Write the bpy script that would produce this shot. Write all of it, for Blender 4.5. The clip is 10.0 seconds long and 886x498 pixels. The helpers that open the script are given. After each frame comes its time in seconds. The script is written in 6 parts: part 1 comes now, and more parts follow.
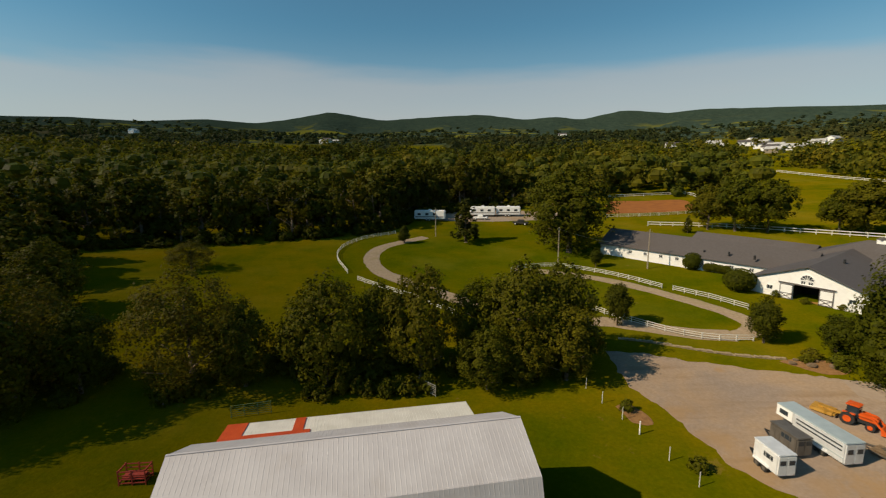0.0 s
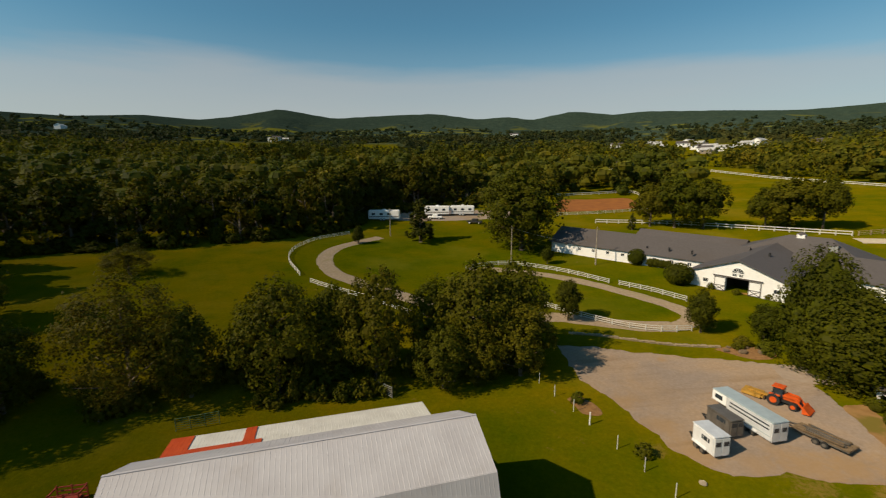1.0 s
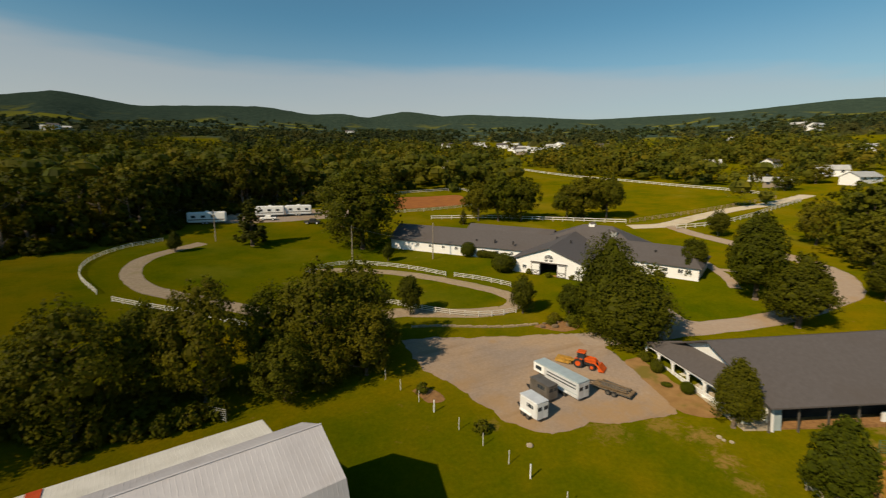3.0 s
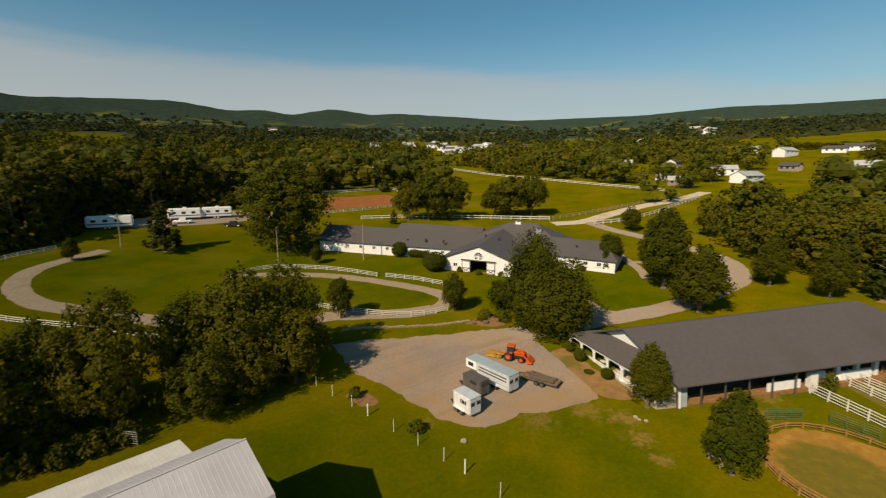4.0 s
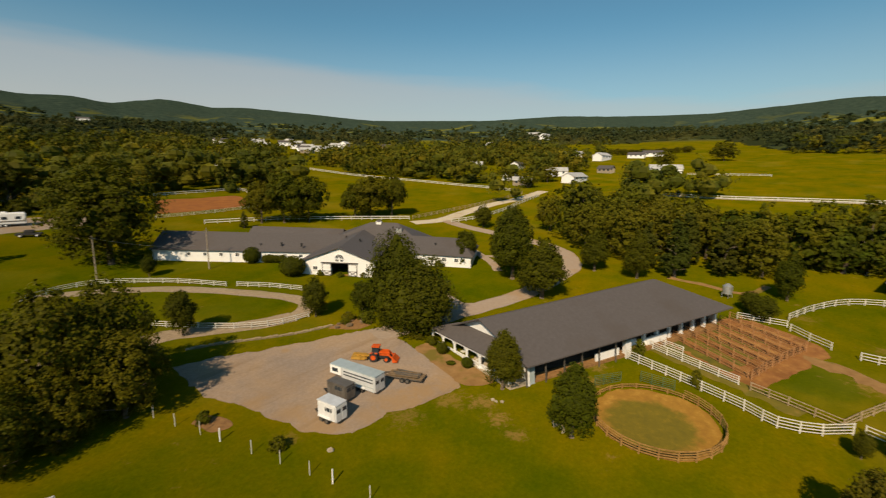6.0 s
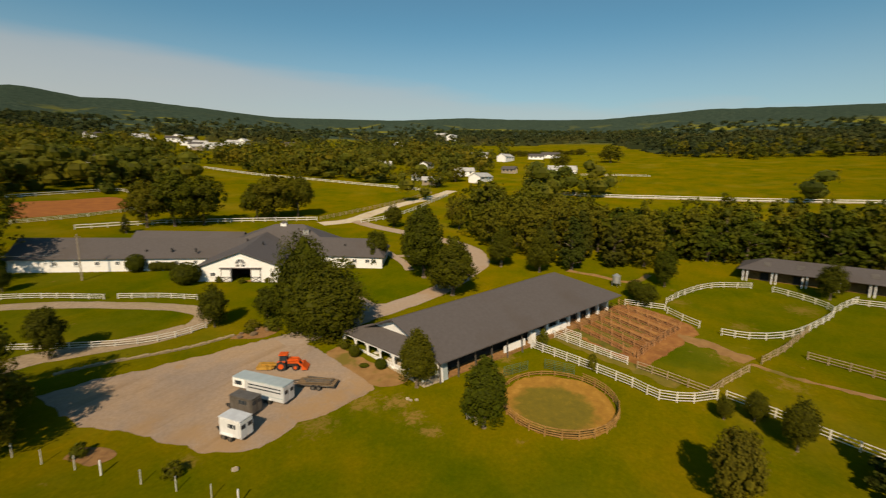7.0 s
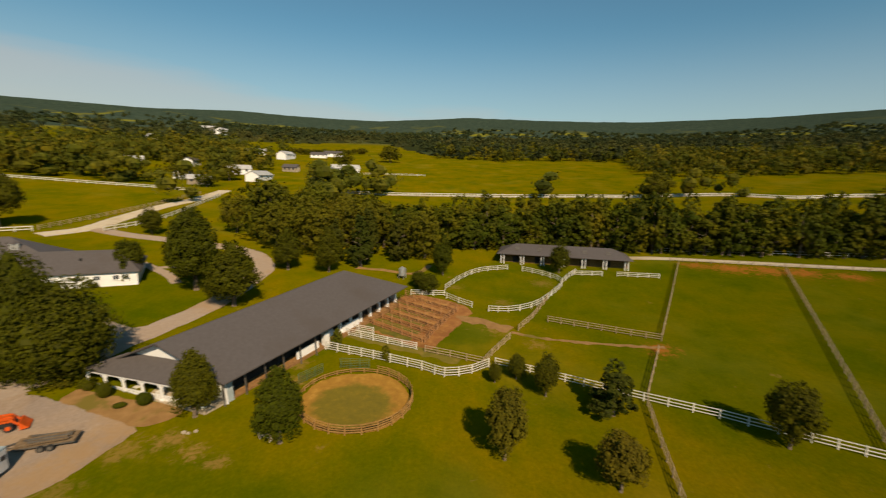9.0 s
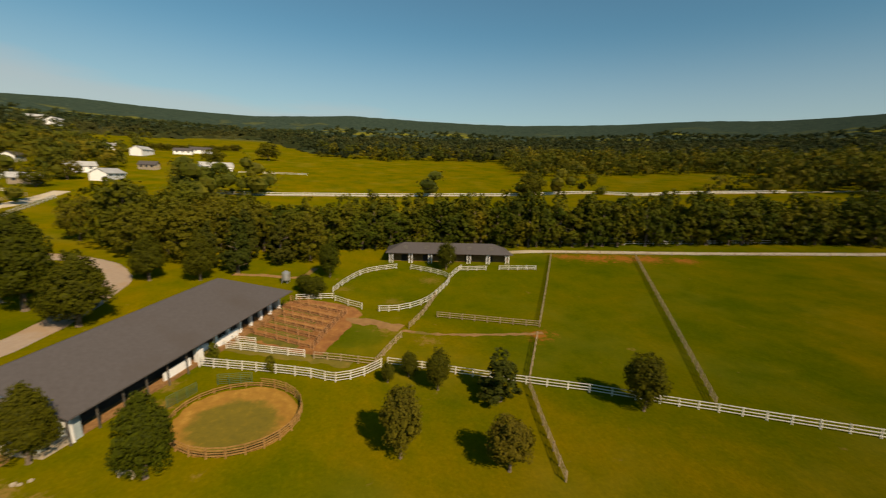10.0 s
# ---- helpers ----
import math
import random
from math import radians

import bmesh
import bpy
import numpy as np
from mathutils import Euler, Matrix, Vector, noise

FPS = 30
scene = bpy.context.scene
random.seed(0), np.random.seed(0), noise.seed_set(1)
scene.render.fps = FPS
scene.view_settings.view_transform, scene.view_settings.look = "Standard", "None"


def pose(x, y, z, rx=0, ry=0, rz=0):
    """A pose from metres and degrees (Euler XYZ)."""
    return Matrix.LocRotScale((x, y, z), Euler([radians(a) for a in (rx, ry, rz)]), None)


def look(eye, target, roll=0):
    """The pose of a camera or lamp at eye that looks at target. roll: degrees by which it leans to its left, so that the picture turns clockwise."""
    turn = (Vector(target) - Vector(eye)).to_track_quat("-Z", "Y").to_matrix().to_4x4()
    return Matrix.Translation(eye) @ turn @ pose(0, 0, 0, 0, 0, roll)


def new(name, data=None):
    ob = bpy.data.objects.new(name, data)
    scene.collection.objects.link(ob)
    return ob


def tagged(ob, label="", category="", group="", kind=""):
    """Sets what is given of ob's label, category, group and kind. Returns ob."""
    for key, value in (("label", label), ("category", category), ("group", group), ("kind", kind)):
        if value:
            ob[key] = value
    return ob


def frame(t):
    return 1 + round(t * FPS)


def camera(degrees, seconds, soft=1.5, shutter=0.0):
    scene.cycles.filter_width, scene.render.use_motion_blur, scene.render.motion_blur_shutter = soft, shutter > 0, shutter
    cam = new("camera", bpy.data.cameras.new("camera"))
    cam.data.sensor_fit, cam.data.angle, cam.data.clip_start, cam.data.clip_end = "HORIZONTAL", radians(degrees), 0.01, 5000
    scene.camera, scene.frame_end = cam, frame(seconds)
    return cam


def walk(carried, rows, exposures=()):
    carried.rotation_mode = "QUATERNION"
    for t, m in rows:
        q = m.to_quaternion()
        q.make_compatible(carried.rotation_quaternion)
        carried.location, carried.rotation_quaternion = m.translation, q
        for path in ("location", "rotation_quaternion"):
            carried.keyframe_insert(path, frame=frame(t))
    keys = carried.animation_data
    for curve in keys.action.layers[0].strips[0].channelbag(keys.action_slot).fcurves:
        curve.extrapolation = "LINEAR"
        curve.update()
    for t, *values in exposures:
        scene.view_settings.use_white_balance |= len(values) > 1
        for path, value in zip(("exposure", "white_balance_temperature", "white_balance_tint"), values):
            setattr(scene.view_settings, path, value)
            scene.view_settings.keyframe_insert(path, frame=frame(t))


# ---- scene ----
cam = camera(89.63, 10.0, soft=1.2, shutter=0.5)
# seconds, x, y, z, yaw, pitch, roll
ROWS = [
    (0, -0.00, -0.00, 30.00, -0.04, -9.47, 0.26),
    (0.5, 0.09, -0.02, 30.08, -2.77, -9.48, 0.47),
    (1, 0.17, -0.03, 30.16, -5.81, -9.61, 0.24),
    (1.5, 0.26, -0.04, 30.23, -9.85, -9.66, 0.31),
    (2, 0.36, -0.06, 30.31, -15.05, -9.73, 0.30),
    (2.5, 0.47, -0.07, 30.37, -20.56, -9.86, 0.12),
    (3, 0.57, -0.08, 30.43, -26.10, -9.94, -0.07),
    (4.5, 0.94, -0.14, 30.53, -38.92, -10.03, -0.14),
    (5, 1.04, -0.17, 30.54, -43.15, -10.00, -0.33),
    (5.5, 1.14, -0.22, 30.55, -47.62, -9.96, -0.46),
    (7, 1.33, -0.43, 30.53, -63.98, -9.80, -0.86),
    (7.5, 1.41, -0.48, 30.51, -70.45, -9.71, -1.06),
    (8, 1.49, -0.54, 30.49, -77.28, -9.62, -1.15),
    (8.5, 1.58, -0.59, 30.48, -83.75, -9.52, -1.30),
    (9, 1.67, -0.64, 30.46, -90.82, -9.40, -1.40),
    (9.5, 1.76, -0.69, 30.44, -97.94, -9.25, -1.50),
    (10, 1.85, -0.74, 30.42, -105.23, -9.11, -1.58),
]
walk(cam, [(t, pose(x, y, z, 90 + pitch, roll, yaw)) for t, x, y, z, yaw, pitch, roll in ROWS], exposures=[(0, -0.15, 7250, 11.5), (5, -0.14, 7500, 13), (10, -0.10, 7900, 15)])

# ---- world and sun ----
SUN_EL, SUN_WAY = 38.0, (0.95, 0.31)
world = bpy.data.worlds.new("sky")
scene.world = world
world.use_nodes = True
wn, wl = world.node_tree.nodes, world.node_tree.links
bg = wn["Background"]
sky = wn.new("ShaderNodeTexSky")
sky.sky_type, sky.sun_disc = "NISHITA", False
sky.sun_elevation, sky.sun_rotation = radians(SUN_EL), math.atan2(-SUN_WAY[0], -SUN_WAY[1])
sky.altitude, sky.air_density, sky.dust_density, sky.ozone_density = 300, 1.0, 0.6, 1.6


def wnode(kind, op="", **values):
    n = wn.new(kind)
    if op:
        n.operation = op
    for k, v in values.items():
        socket = n.inputs[int(k[1:])]
        if hasattr(v, "links"):
            wl.new(v, socket)
        else:
            socket.default_value = v
    return n


# a thin bank of high cloud and haze low in the sky
dirs = wn.new("ShaderNodeTexCoord").outputs["Generated"]
split = wnode("ShaderNodeSeparateXYZ", i0=dirs)
wide = wnode("ShaderNodeMapping", i0=dirs, i3=(1.0, 1.0, 7.0))
soft_noise = wnode("ShaderNodeTexNoise", i0=wide.outputs[0], i2=1.3, i3=5.0, i4=0.5)
edge_height = wnode("ShaderNodeMath", "MULTIPLY_ADD", i0=soft_noise.outputs[0], i1=0.14, i2=0.100)
tilted = wnode("ShaderNodeMath", "MULTIPLY_ADD", i0=split.outputs[1], i1=0.055, i2=edge_height.outputs[0])
below = wnode("ShaderNodeMath", "SUBTRACT", i0=tilted.outputs[0], i1=split.outputs[2])
bank = wnode("ShaderNodeMapRange", i0=below.outputs[0], i1=-0.02, i2=0.045)
bank.interpolation_type = "SMOOTHSTEP"
low = wnode("ShaderNodeMapRange", i0=below.outputs[0], i1=0.0, i2=0.14, i3=0.50, i4=0.74)
bank_fac = wnode("ShaderNodeMath", "MULTIPLY", i0=bank.outputs[0], i1=low.outputs[0])
haze = wnode("ShaderNodeMapRange", i0=split.outputs[2], i1=0.30, i2=0.06, i3=0.0, i4=0.42)
haze.interpolation_type = "SMOOTHSTEP"
bank_fac = wnode("ShaderNodeMath", "MAXIMUM", i0=bank_fac.outputs[0], i1=haze.outputs[0])
tint = wn.new("ShaderNodeMix")
tint.data_type, tint.blend_type = "RGBA", "MULTIPLY"
tint.inputs[0].default_value, tint.inputs[7].default_value = 1.0, (0.57, 1.13, 1.20, 1)
wl.new(sky.outputs[0], tint.inputs[6])
cloud = wn.new("ShaderNodeMix")
cloud.data_type = "RGBA"
cloud.inputs[7].default_value = (6.0, 6.1, 6.3, 1)
wl.new(bank_fac.outputs[0], cloud.inputs[0])
wl.new(tint.outputs[2], cloud.inputs[6])
wl.new(cloud.outputs[2], bg.inputs[0])
bg.inputs[1].default_value = 0.087

sun_data = bpy.data.lights.new("sun", "SUN")
sun_data.energy, sun_data.angle, sun_data.color = 4.9, radians(0.55), (1.0, 0.87, 0.66)
sun = new("sun", sun_data)
sun.matrix_world = look((-95, -31, 78), (0, 0, 0))


# ---- lie of the land ----
SKYLINE = [(43.7, 5.41), (39.0, 5.68), (33.6, 5.6), (27.3, 6.17), (22.2, 5.91), (18.5, 6.41), (13.7, 7.45), (7.2, 6.58), (3.0, 6.9),
           (-4.6, 7.25), (-10.2, 6.58), (-13.8, 6.8), (-16.8, 6.37), (-21.6, 7.2), (-26.0, 6.62), (-29.1, 6.84), (-35.4, 6.54),
           (-43.6, 6.0), (-52.4, 6.12), (-57.6, 6.15), (-66.3, 6.6), (-73.5, 6.4), (-82.4, 6.34), (-94.0, 7.05), (-102.3, 6.8),
           (-113.9, 6.5), (-124.7, 6.57), (-133.8, 6.77), (-141.5, 6.54), (-148.8, 6.7)]
SKY_A = np.array([a for a, _ in SKYLINE][::-1])
SKY_E = np.array([e for _, e in SKYLINE][::-1])


def valley(r):
    """Height of the valley floor at r metres from its middle."""
    return 0.085 * (np.sqrt(r * r + 400) - 20) + 0.0125 * (r - 250 + np.sqrt((r - 250) ** 2 + 14400) - 27.31)


def land(x, y):
    return float(valley(math.hypot(x, y)))


def hills(x, y):
    """The same with the far hills on it."""
    r = np.hypot(x, y)
    z = valley(r)
    az = np.degrees(np.arctan2(-x, y))
    el = np.interp(az, SKY_A, SKY_E)
    top = 30 + 3000 * np.tan(np.radians(el)) - valley(3000.0)
    up = np.clip((r - 1700) / 1300, 0, 1)
    up = up * up * (3 - 2 * up)
    # lower spurs and knolls in front of the skyline
    spur = 0.5 + 0.25 * np.sin(az * 0.42 + 1) + 0.15 * np.sin(az * 0.9 + 4 + r * 0.002) + 0.10 * np.sin(az * 2.1 + r * 0.004)
    near = top * 0.42 * spur * np.exp(-((r - 2050 - 150 * np.sin(az * 0.35)) / 260) ** 2) + 14 * np.sin(x * 0.006 + 1) * np.sin(y * 0.005) * np.clip((r - 900) / 900, 0, 1) * np.clip((3000 - r) / 900, 0, 1)
    top = top * (1 + 0.018 * np.sin(az * 2.9) + 0.012 * np.sin(az * 7.3 + 2))
    return z + top * up * np.where(r > 3000, np.clip((4800 - r) / 1800, 0, 1), 1) + near - np.clip(r - 3000, 0, None) * 0.12


# ---- materials ----
def material(name, base, rough=0.8, metal=0.0):
    m = bpy.data.materials.new(name)
    m.use_nodes = True
    b = m.node_tree.nodes["Principled BSDF"]
    b.inputs["Base Color"].default_value = (*base, 1)
    b.inputs["Roughness"].default_value = rough
    b.inputs["Metallic"].default_value = metal
    if rough > 0.8:
        b.inputs["Diffuse Roughness"].default_value = 1.0
    return m


def ramp_of(m, fac, stops):
    r = m.node_tree.nodes.new("ShaderNodeValToRGB")
    while len(r.color_ramp.elements) < len(stops):
        r.color_ramp.elements.new(0.5)
    for e, (p, c) in zip(r.color_ramp.elements, stops):
        e.position, e.color = p, (*c, 1)
    m.node_tree.links.new(fac, r.inputs[0])
    return r.outputs[0]


def noise_of(m, scale, detail=4.0, rough=0.6, vec=None, dist=0.0):
    n = m.node_tree.nodes.new("ShaderNodeTexNoise")
    n.inputs["Scale"].default_value, n.inputs["Detail"].default_value = scale, detail
    n.inputs["Roughness"].default_value, n.inputs["Distortion"].default_value = rough, dist
    m.node_tree.links.new(vec if vec else place_of(m), n.inputs["Vector"])
    return n.outputs[0]


def place_of(m):
    g = m.node_tree.nodes.get("place")
    if not g:
        g = m.node_tree.nodes.new("ShaderNodeNewGeometry")
        g.name = "place"
    return g.outputs["Position"]


def local_of(m):
    g = m.node_tree.nodes.get("local")
    if not g:
        g = m.node_tree.nodes.new("ShaderNodeTexCoord")
        g.name = "local"
    return g.outputs["Object"]


def mixed(m, fac, a, b, mode="MIX"):
    n = m.node_tree.nodes.new("ShaderNodeMix")
    n.data_type, n.blend_type = "RGBA", mode
    for socket, v in ((n.inputs[0], fac), (n.inputs[6], a), (n.inputs[7], b)):
        if isinstance(v, (int, float)):
            socket.default_value = v
        elif isinstance(v, tuple):
            socket.default_value = (*v, 1)
        else:
            m.node_tree.links.new(v, socket)
    return n.outputs[2]


def paint(m, colour):
    m.node_tree.links.new(colour, m.node_tree.nodes["Principled BSDF"].inputs["Base Color"])


def bumped(m, height, strength=0.4, distance=0.05):
    b = m.node_tree.nodes.new("ShaderNodeBump")
    b.inputs["Strength"].default_value, b.inputs["Distance"].default_value = strength, distance
    m.node_tree.links.new(height, b.inputs["Height"])
    m.node_tree.links.new(b.outputs[0], m.node_tree.nodes["Principled BSDF"].inputs["Normal"])


def calc(m, op, a, b=0.0, c=0.0):
    n = m.node_tree.nodes.new("ShaderNodeMath")
    n.operation = op
    for socket, v in zip(n.inputs, (a, b, c)):
        if isinstance(v, (int, float)):
            socket.default_value = v
        else:
            m.node_tree.links.new(v, socket)
    return n.outputs[0]


def smooth(m, v, lo, hi):
    n = m.node_tree.nodes.new("ShaderNodeMapRange")
    n.interpolation_type = "SMOOTHSTEP"
    n.inputs["From Min"].default_value, n.inputs["From Max"].default_value = lo, hi
    m.node_tree.links.new(v, n.inputs["Value"])
    return n.outputs[0]


def speckled(name, stops, scale, rough=0.85, metal=0.0, detail=5.0, second=None, bump=0.0, local=False, dist=0.0):
    m = material(name, stops[0][1], rough, metal)
    vec = local_of(m) if local else None
    n = noise_of(m, scale, detail, vec=vec, dist=dist)
    col = ramp_of(m, n, stops)
    if second:
        k, colour, lo, hi = second
        col = mixed(m, smooth(m, noise_of(m, k, 3.0, vec=vec), lo, hi), col, colour)
    paint(m, col)
    if bump:
        bumped(m, n, 0.5, bump)
    return m


TAN, RUST = (0.21, 0.125, 0.035), (0.28, 0.09, 0.02)
# x, y, radius of the lusher, darker turf
# the spots near (13, 36) and (25, 22) also paint in vignette darkening
LUSH = [(8.0, 118.0, 42.0), (-8.0, 98.0, 22.0), (13.0, 36.0, 15.0), (25.0, 22.0, 9.0), (58.0, -44.0, 20.0), (46.0, -58.0, 18.0), (80.0, -70.0, 26.0), (30.0, 14.0, 12.0), (36.0, 2.0, 10.0), (92.0, -45.0, 34.0), (100.0, -90.0, 42.0), (64.0, -62.0, 26.0), (97.0, -15.0, 11.0), (75.0, 62.0, 24.0), (35.0, 90.0, 30.0), (88.0, 46.0, 12.0), (73.0, -6.0, 6.0)]
# x, y, radius, strength and soil of the bare places
BARE = [(44.0, 26.0, 3.0, 0.8, TAN), (42.3, 23.0, 2.6, 0.8, TAN), (41.0, 20.0, 2.2, 0.7, TAN), (42.0, 29.5, 4.0, 0.6, TAN), (36.0, 31.8, 4.0, 0.5, TAN), (56.5, 16.5, 3.0, 0.8, TAN), (60.5, 17.8, 3.0, 0.7, TAN),
        (110.5, -66.0, 7.0, 0.8, RUST), (107.0, -73.0, 9.0, 0.9, RUST), (104.5, -80.0, 9.0, 0.9, RUST), (101.8, -86.5, 9.0, 0.9, RUST), (97.5, -94, 7.0, 0.8, RUST), (65.8, -35.5, 4.5, 0.8, RUST), (73.5, -11.5, 4.0, 0.8, TAN), (98.0, -24.5, 5.0, 0.5, TAN), (95.0, -5.0, 4.0, 0.4, TAN), (68.0, -17.0, 3.5, 0.6, TAN), (86.0, -14.0, 4.0, 0.5, TAN), (25.5, 38.5, 2.5, 0.4, TAN)]


def grass_material():
    m = material("grass", (0.08, 0.10, 0.02), 1.0)
    m.node_tree.nodes["Principled BSDF"].inputs["Specular IOR Level"].default_value = 0.0
    fine = ramp_of(m, noise_of(m, 2.3, 6.0, 0.7), [(0.3, (0.082, 0.072, 0.002)), (0.55, (0.104, 0.088, 0.0022)), (0.75, (0.134, 0.104, 0.0035))])
    mow = ramp_of(m, noise_of(m, 0.07, 6.0, 0.68), [(0.34, (0.60, 0.82, 0.7)), (0.5, (0.95, 1.0, 0.9)), (0.68, (1.32, 1.12, 1.2))])
    col = mixed(m, 1.0, fine, mow, "MULTIPLY")
    dry = smooth(m, noise_of(m, 0.045, 4.0, 0.6), 0.5, 0.72)
    col = mixed(m, calc(m, "MULTIPLY", dry, 0.38), col, (0.165, 0.128, 0.014))
    blur = calc(m, "MULTIPLY_ADD", noise_of(m, 0.06, 4.0, 0.6), 0.9, -0.45)
    lush = 0.0
    for x, y, r in LUSH:
        d = m.node_tree.nodes.new("ShaderNodeVectorMath")
        d.operation = "DISTANCE"
        m.node_tree.links.new(place_of(m), d.inputs[0])
        d.inputs[1].default_value = (x, y, land(x, y))
        lush = calc(m, "MAXIMUM", lush, smooth(m, calc(m, "ADD", calc(m, "MULTIPLY_ADD", d.outputs["Value"], -1.0 / r, 1.0), blur), -0.05, 0.30))
    col = mixed(m, lush, col, mixed(m, 1.0, col, (0.71, 0.86, 0.78), "MULTIPLY"))
    streak = m.node_tree.nodes.new("ShaderNodeMapping")
    m.node_tree.links.new(place_of(m), streak.inputs[0])
    streak.inputs[2].default_value, streak.inputs[3].default_value = (0, 0, radians(-28)), (0.035, 0.30, 0.1)
    col = mixed(m, smooth(m, noise_of(m, 1.0, 4.0, 0.65, vec=streak.outputs[0]), 0.52, 0.72), col, mixed(m, 1.0, col, (1.15, 1.08, 1.05), "MULTIPLY"))
    bare = smooth(m, noise_of(m, 0.33, 5.0, 0.65, dist=0.4), 0.66, 0.74)
    col = mixed(m, calc(m, "MULTIPLY", bare, 0.45), col, (0.22, 0.135, 0.04))
    ragged = calc(m, "MULTIPLY_ADD", noise_of(m, 1.1, 7.0, 0.8, dist=0.8), 3.4, -1.8)
    for x, y, r, much, soil in BARE:
        d = m.node_tree.nodes.new("ShaderNodeVectorMath")
        d.operation = "DISTANCE"
        m.node_tree.links.new(place_of(m), d.inputs[0])
        d.inputs[1].default_value = (x, y, land(x, y))
        near = calc(m, "MULTIPLY_ADD", d.outputs["Value"], -1.0 / r, 0.75)
        col = mixed(m, calc(m, "MULTIPLY", smooth(m, calc(m, "ADD", near, ragged), 0.05, 0.7), much), col, soil)
    sep = m.node_tree.nodes.new("ShaderNodeVectorMath")
    sep.operation = "LENGTH"
    m.node_tree.links.new(place_of(m), sep.inputs[0])
    r = sep.outputs["Value"]
    patch_noise = smooth(m, noise_of(m, 0.008, 4.0, 0.55), 0.40, 0.46)
    # bluish, lifted tones paint distance haze into the hill woods' colour
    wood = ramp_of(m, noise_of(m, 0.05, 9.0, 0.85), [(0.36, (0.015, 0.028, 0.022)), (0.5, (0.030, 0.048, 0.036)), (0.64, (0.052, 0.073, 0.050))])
    clearing = smooth(m, noise_of(m, 0.006, 3.0, 0.6), 0.66, 0.70)
    near_hill = smooth(m, r, 2300, 1700)
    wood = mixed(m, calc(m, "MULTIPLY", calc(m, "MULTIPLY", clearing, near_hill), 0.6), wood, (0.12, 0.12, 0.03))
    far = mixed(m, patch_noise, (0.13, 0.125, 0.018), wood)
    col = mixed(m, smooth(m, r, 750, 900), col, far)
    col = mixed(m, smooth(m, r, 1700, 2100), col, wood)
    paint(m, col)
    canopy = calc(m, "MULTIPLY", calc(m, "MULTIPLY", noise_of(m, 0.045, 5.0, 0.7), smooth(m, r, 1600, 1900)), 90.0)
    bumped(m, calc(m, "ADD", noise_of(m, 3.0, 4.0), canopy), 0.6, 0.12)
    return m


def leaf_material(name, dark, light, patchy=0.0):
    m = material(name, light, 0.6)
    m.node_tree.nodes["Principled BSDF"].inputs["Diffuse Roughness"].default_value = 1.0
    g = m.node_tree.nodes.new("ShaderNodeNewGeometry")
    col = ramp_of(m, g.outputs["Random Per Island"], [(0.0, tuple(0.45 * b + 0.55 * a for a, b in zip(dark, light))), (0.6, tuple(0.72 * b + 0.28 * a for a, b in zip(dark, light))), (1.0, light)])
    o = m.node_tree.nodes.new("ShaderNodeObjectInfo")
    tint = ramp_of(m, o.outputs["Random"], [(0.0, (0.8, 0.9, 0.85)), (1.0, (1.2, 1.08, 1.0))])
    col = mixed(m, 1.0, col, tint, "MULTIPLY")
    if patchy:
        vary = ramp_of(m, noise_of(m, patchy, 2.0, 0.5), [(0.30, (0.48, 0.60, 0.75)), (0.44, (0.78, 0.88, 0.9)), (0.56, (1.05, 1.0, 0.85)), (0.72, (1.75, 1.42, 1.1))])
        col = mixed(m, 1.0, col, vary, "MULTIPLY")
    paint(m, col)
    tree = m.node_tree
    t = tree.nodes.new("ShaderNodeBsdfTranslucent")
    t.inputs[0].default_value = (light[0] * 1.3, light[1] * 1.4, light[2], 1)
    mix = tree.nodes.new("ShaderNodeMixShader")
    mix.inputs[0].default_value = 0.16
    tree.links.new(tree.nodes["Principled BSDF"].outputs[0], mix.inputs[1])
    tree.links.new(t.outputs[0], mix.inputs[2])
    tree.links.new(mix.outputs[0], tree.nodes["Material Output"].inputs[0])
    tree.nodes["Principled BSDF"].inputs["Specular IOR Level"].default_value = 0.05
    return m


GRASS = grass_material()
# x, y, radius, strength of the tan soil worn through the yard's gravel
WORN = [(29.0, 37.5, 3.2, 0.9), (28.0, 42.0, 2.6, 0.8), (26.6, 47.0, 2.2, 0.7), (33.5, 34.8, 2.6, 0.7), (38.0, 33.6, 3.4, 0.95), (41.5, 33.0, 3.2, 0.95), (36.5, 36.0, 2.2, 0.6), (44.6, 31.4, 3.0, 0.7), (47.4, 31.6, 3.6, 0.95), (49.0, 34.4, 2.6, 0.8), (36.5, 55.5, 0.9, 0.9), (30.5, 48.5, 4.5, 0.35)]


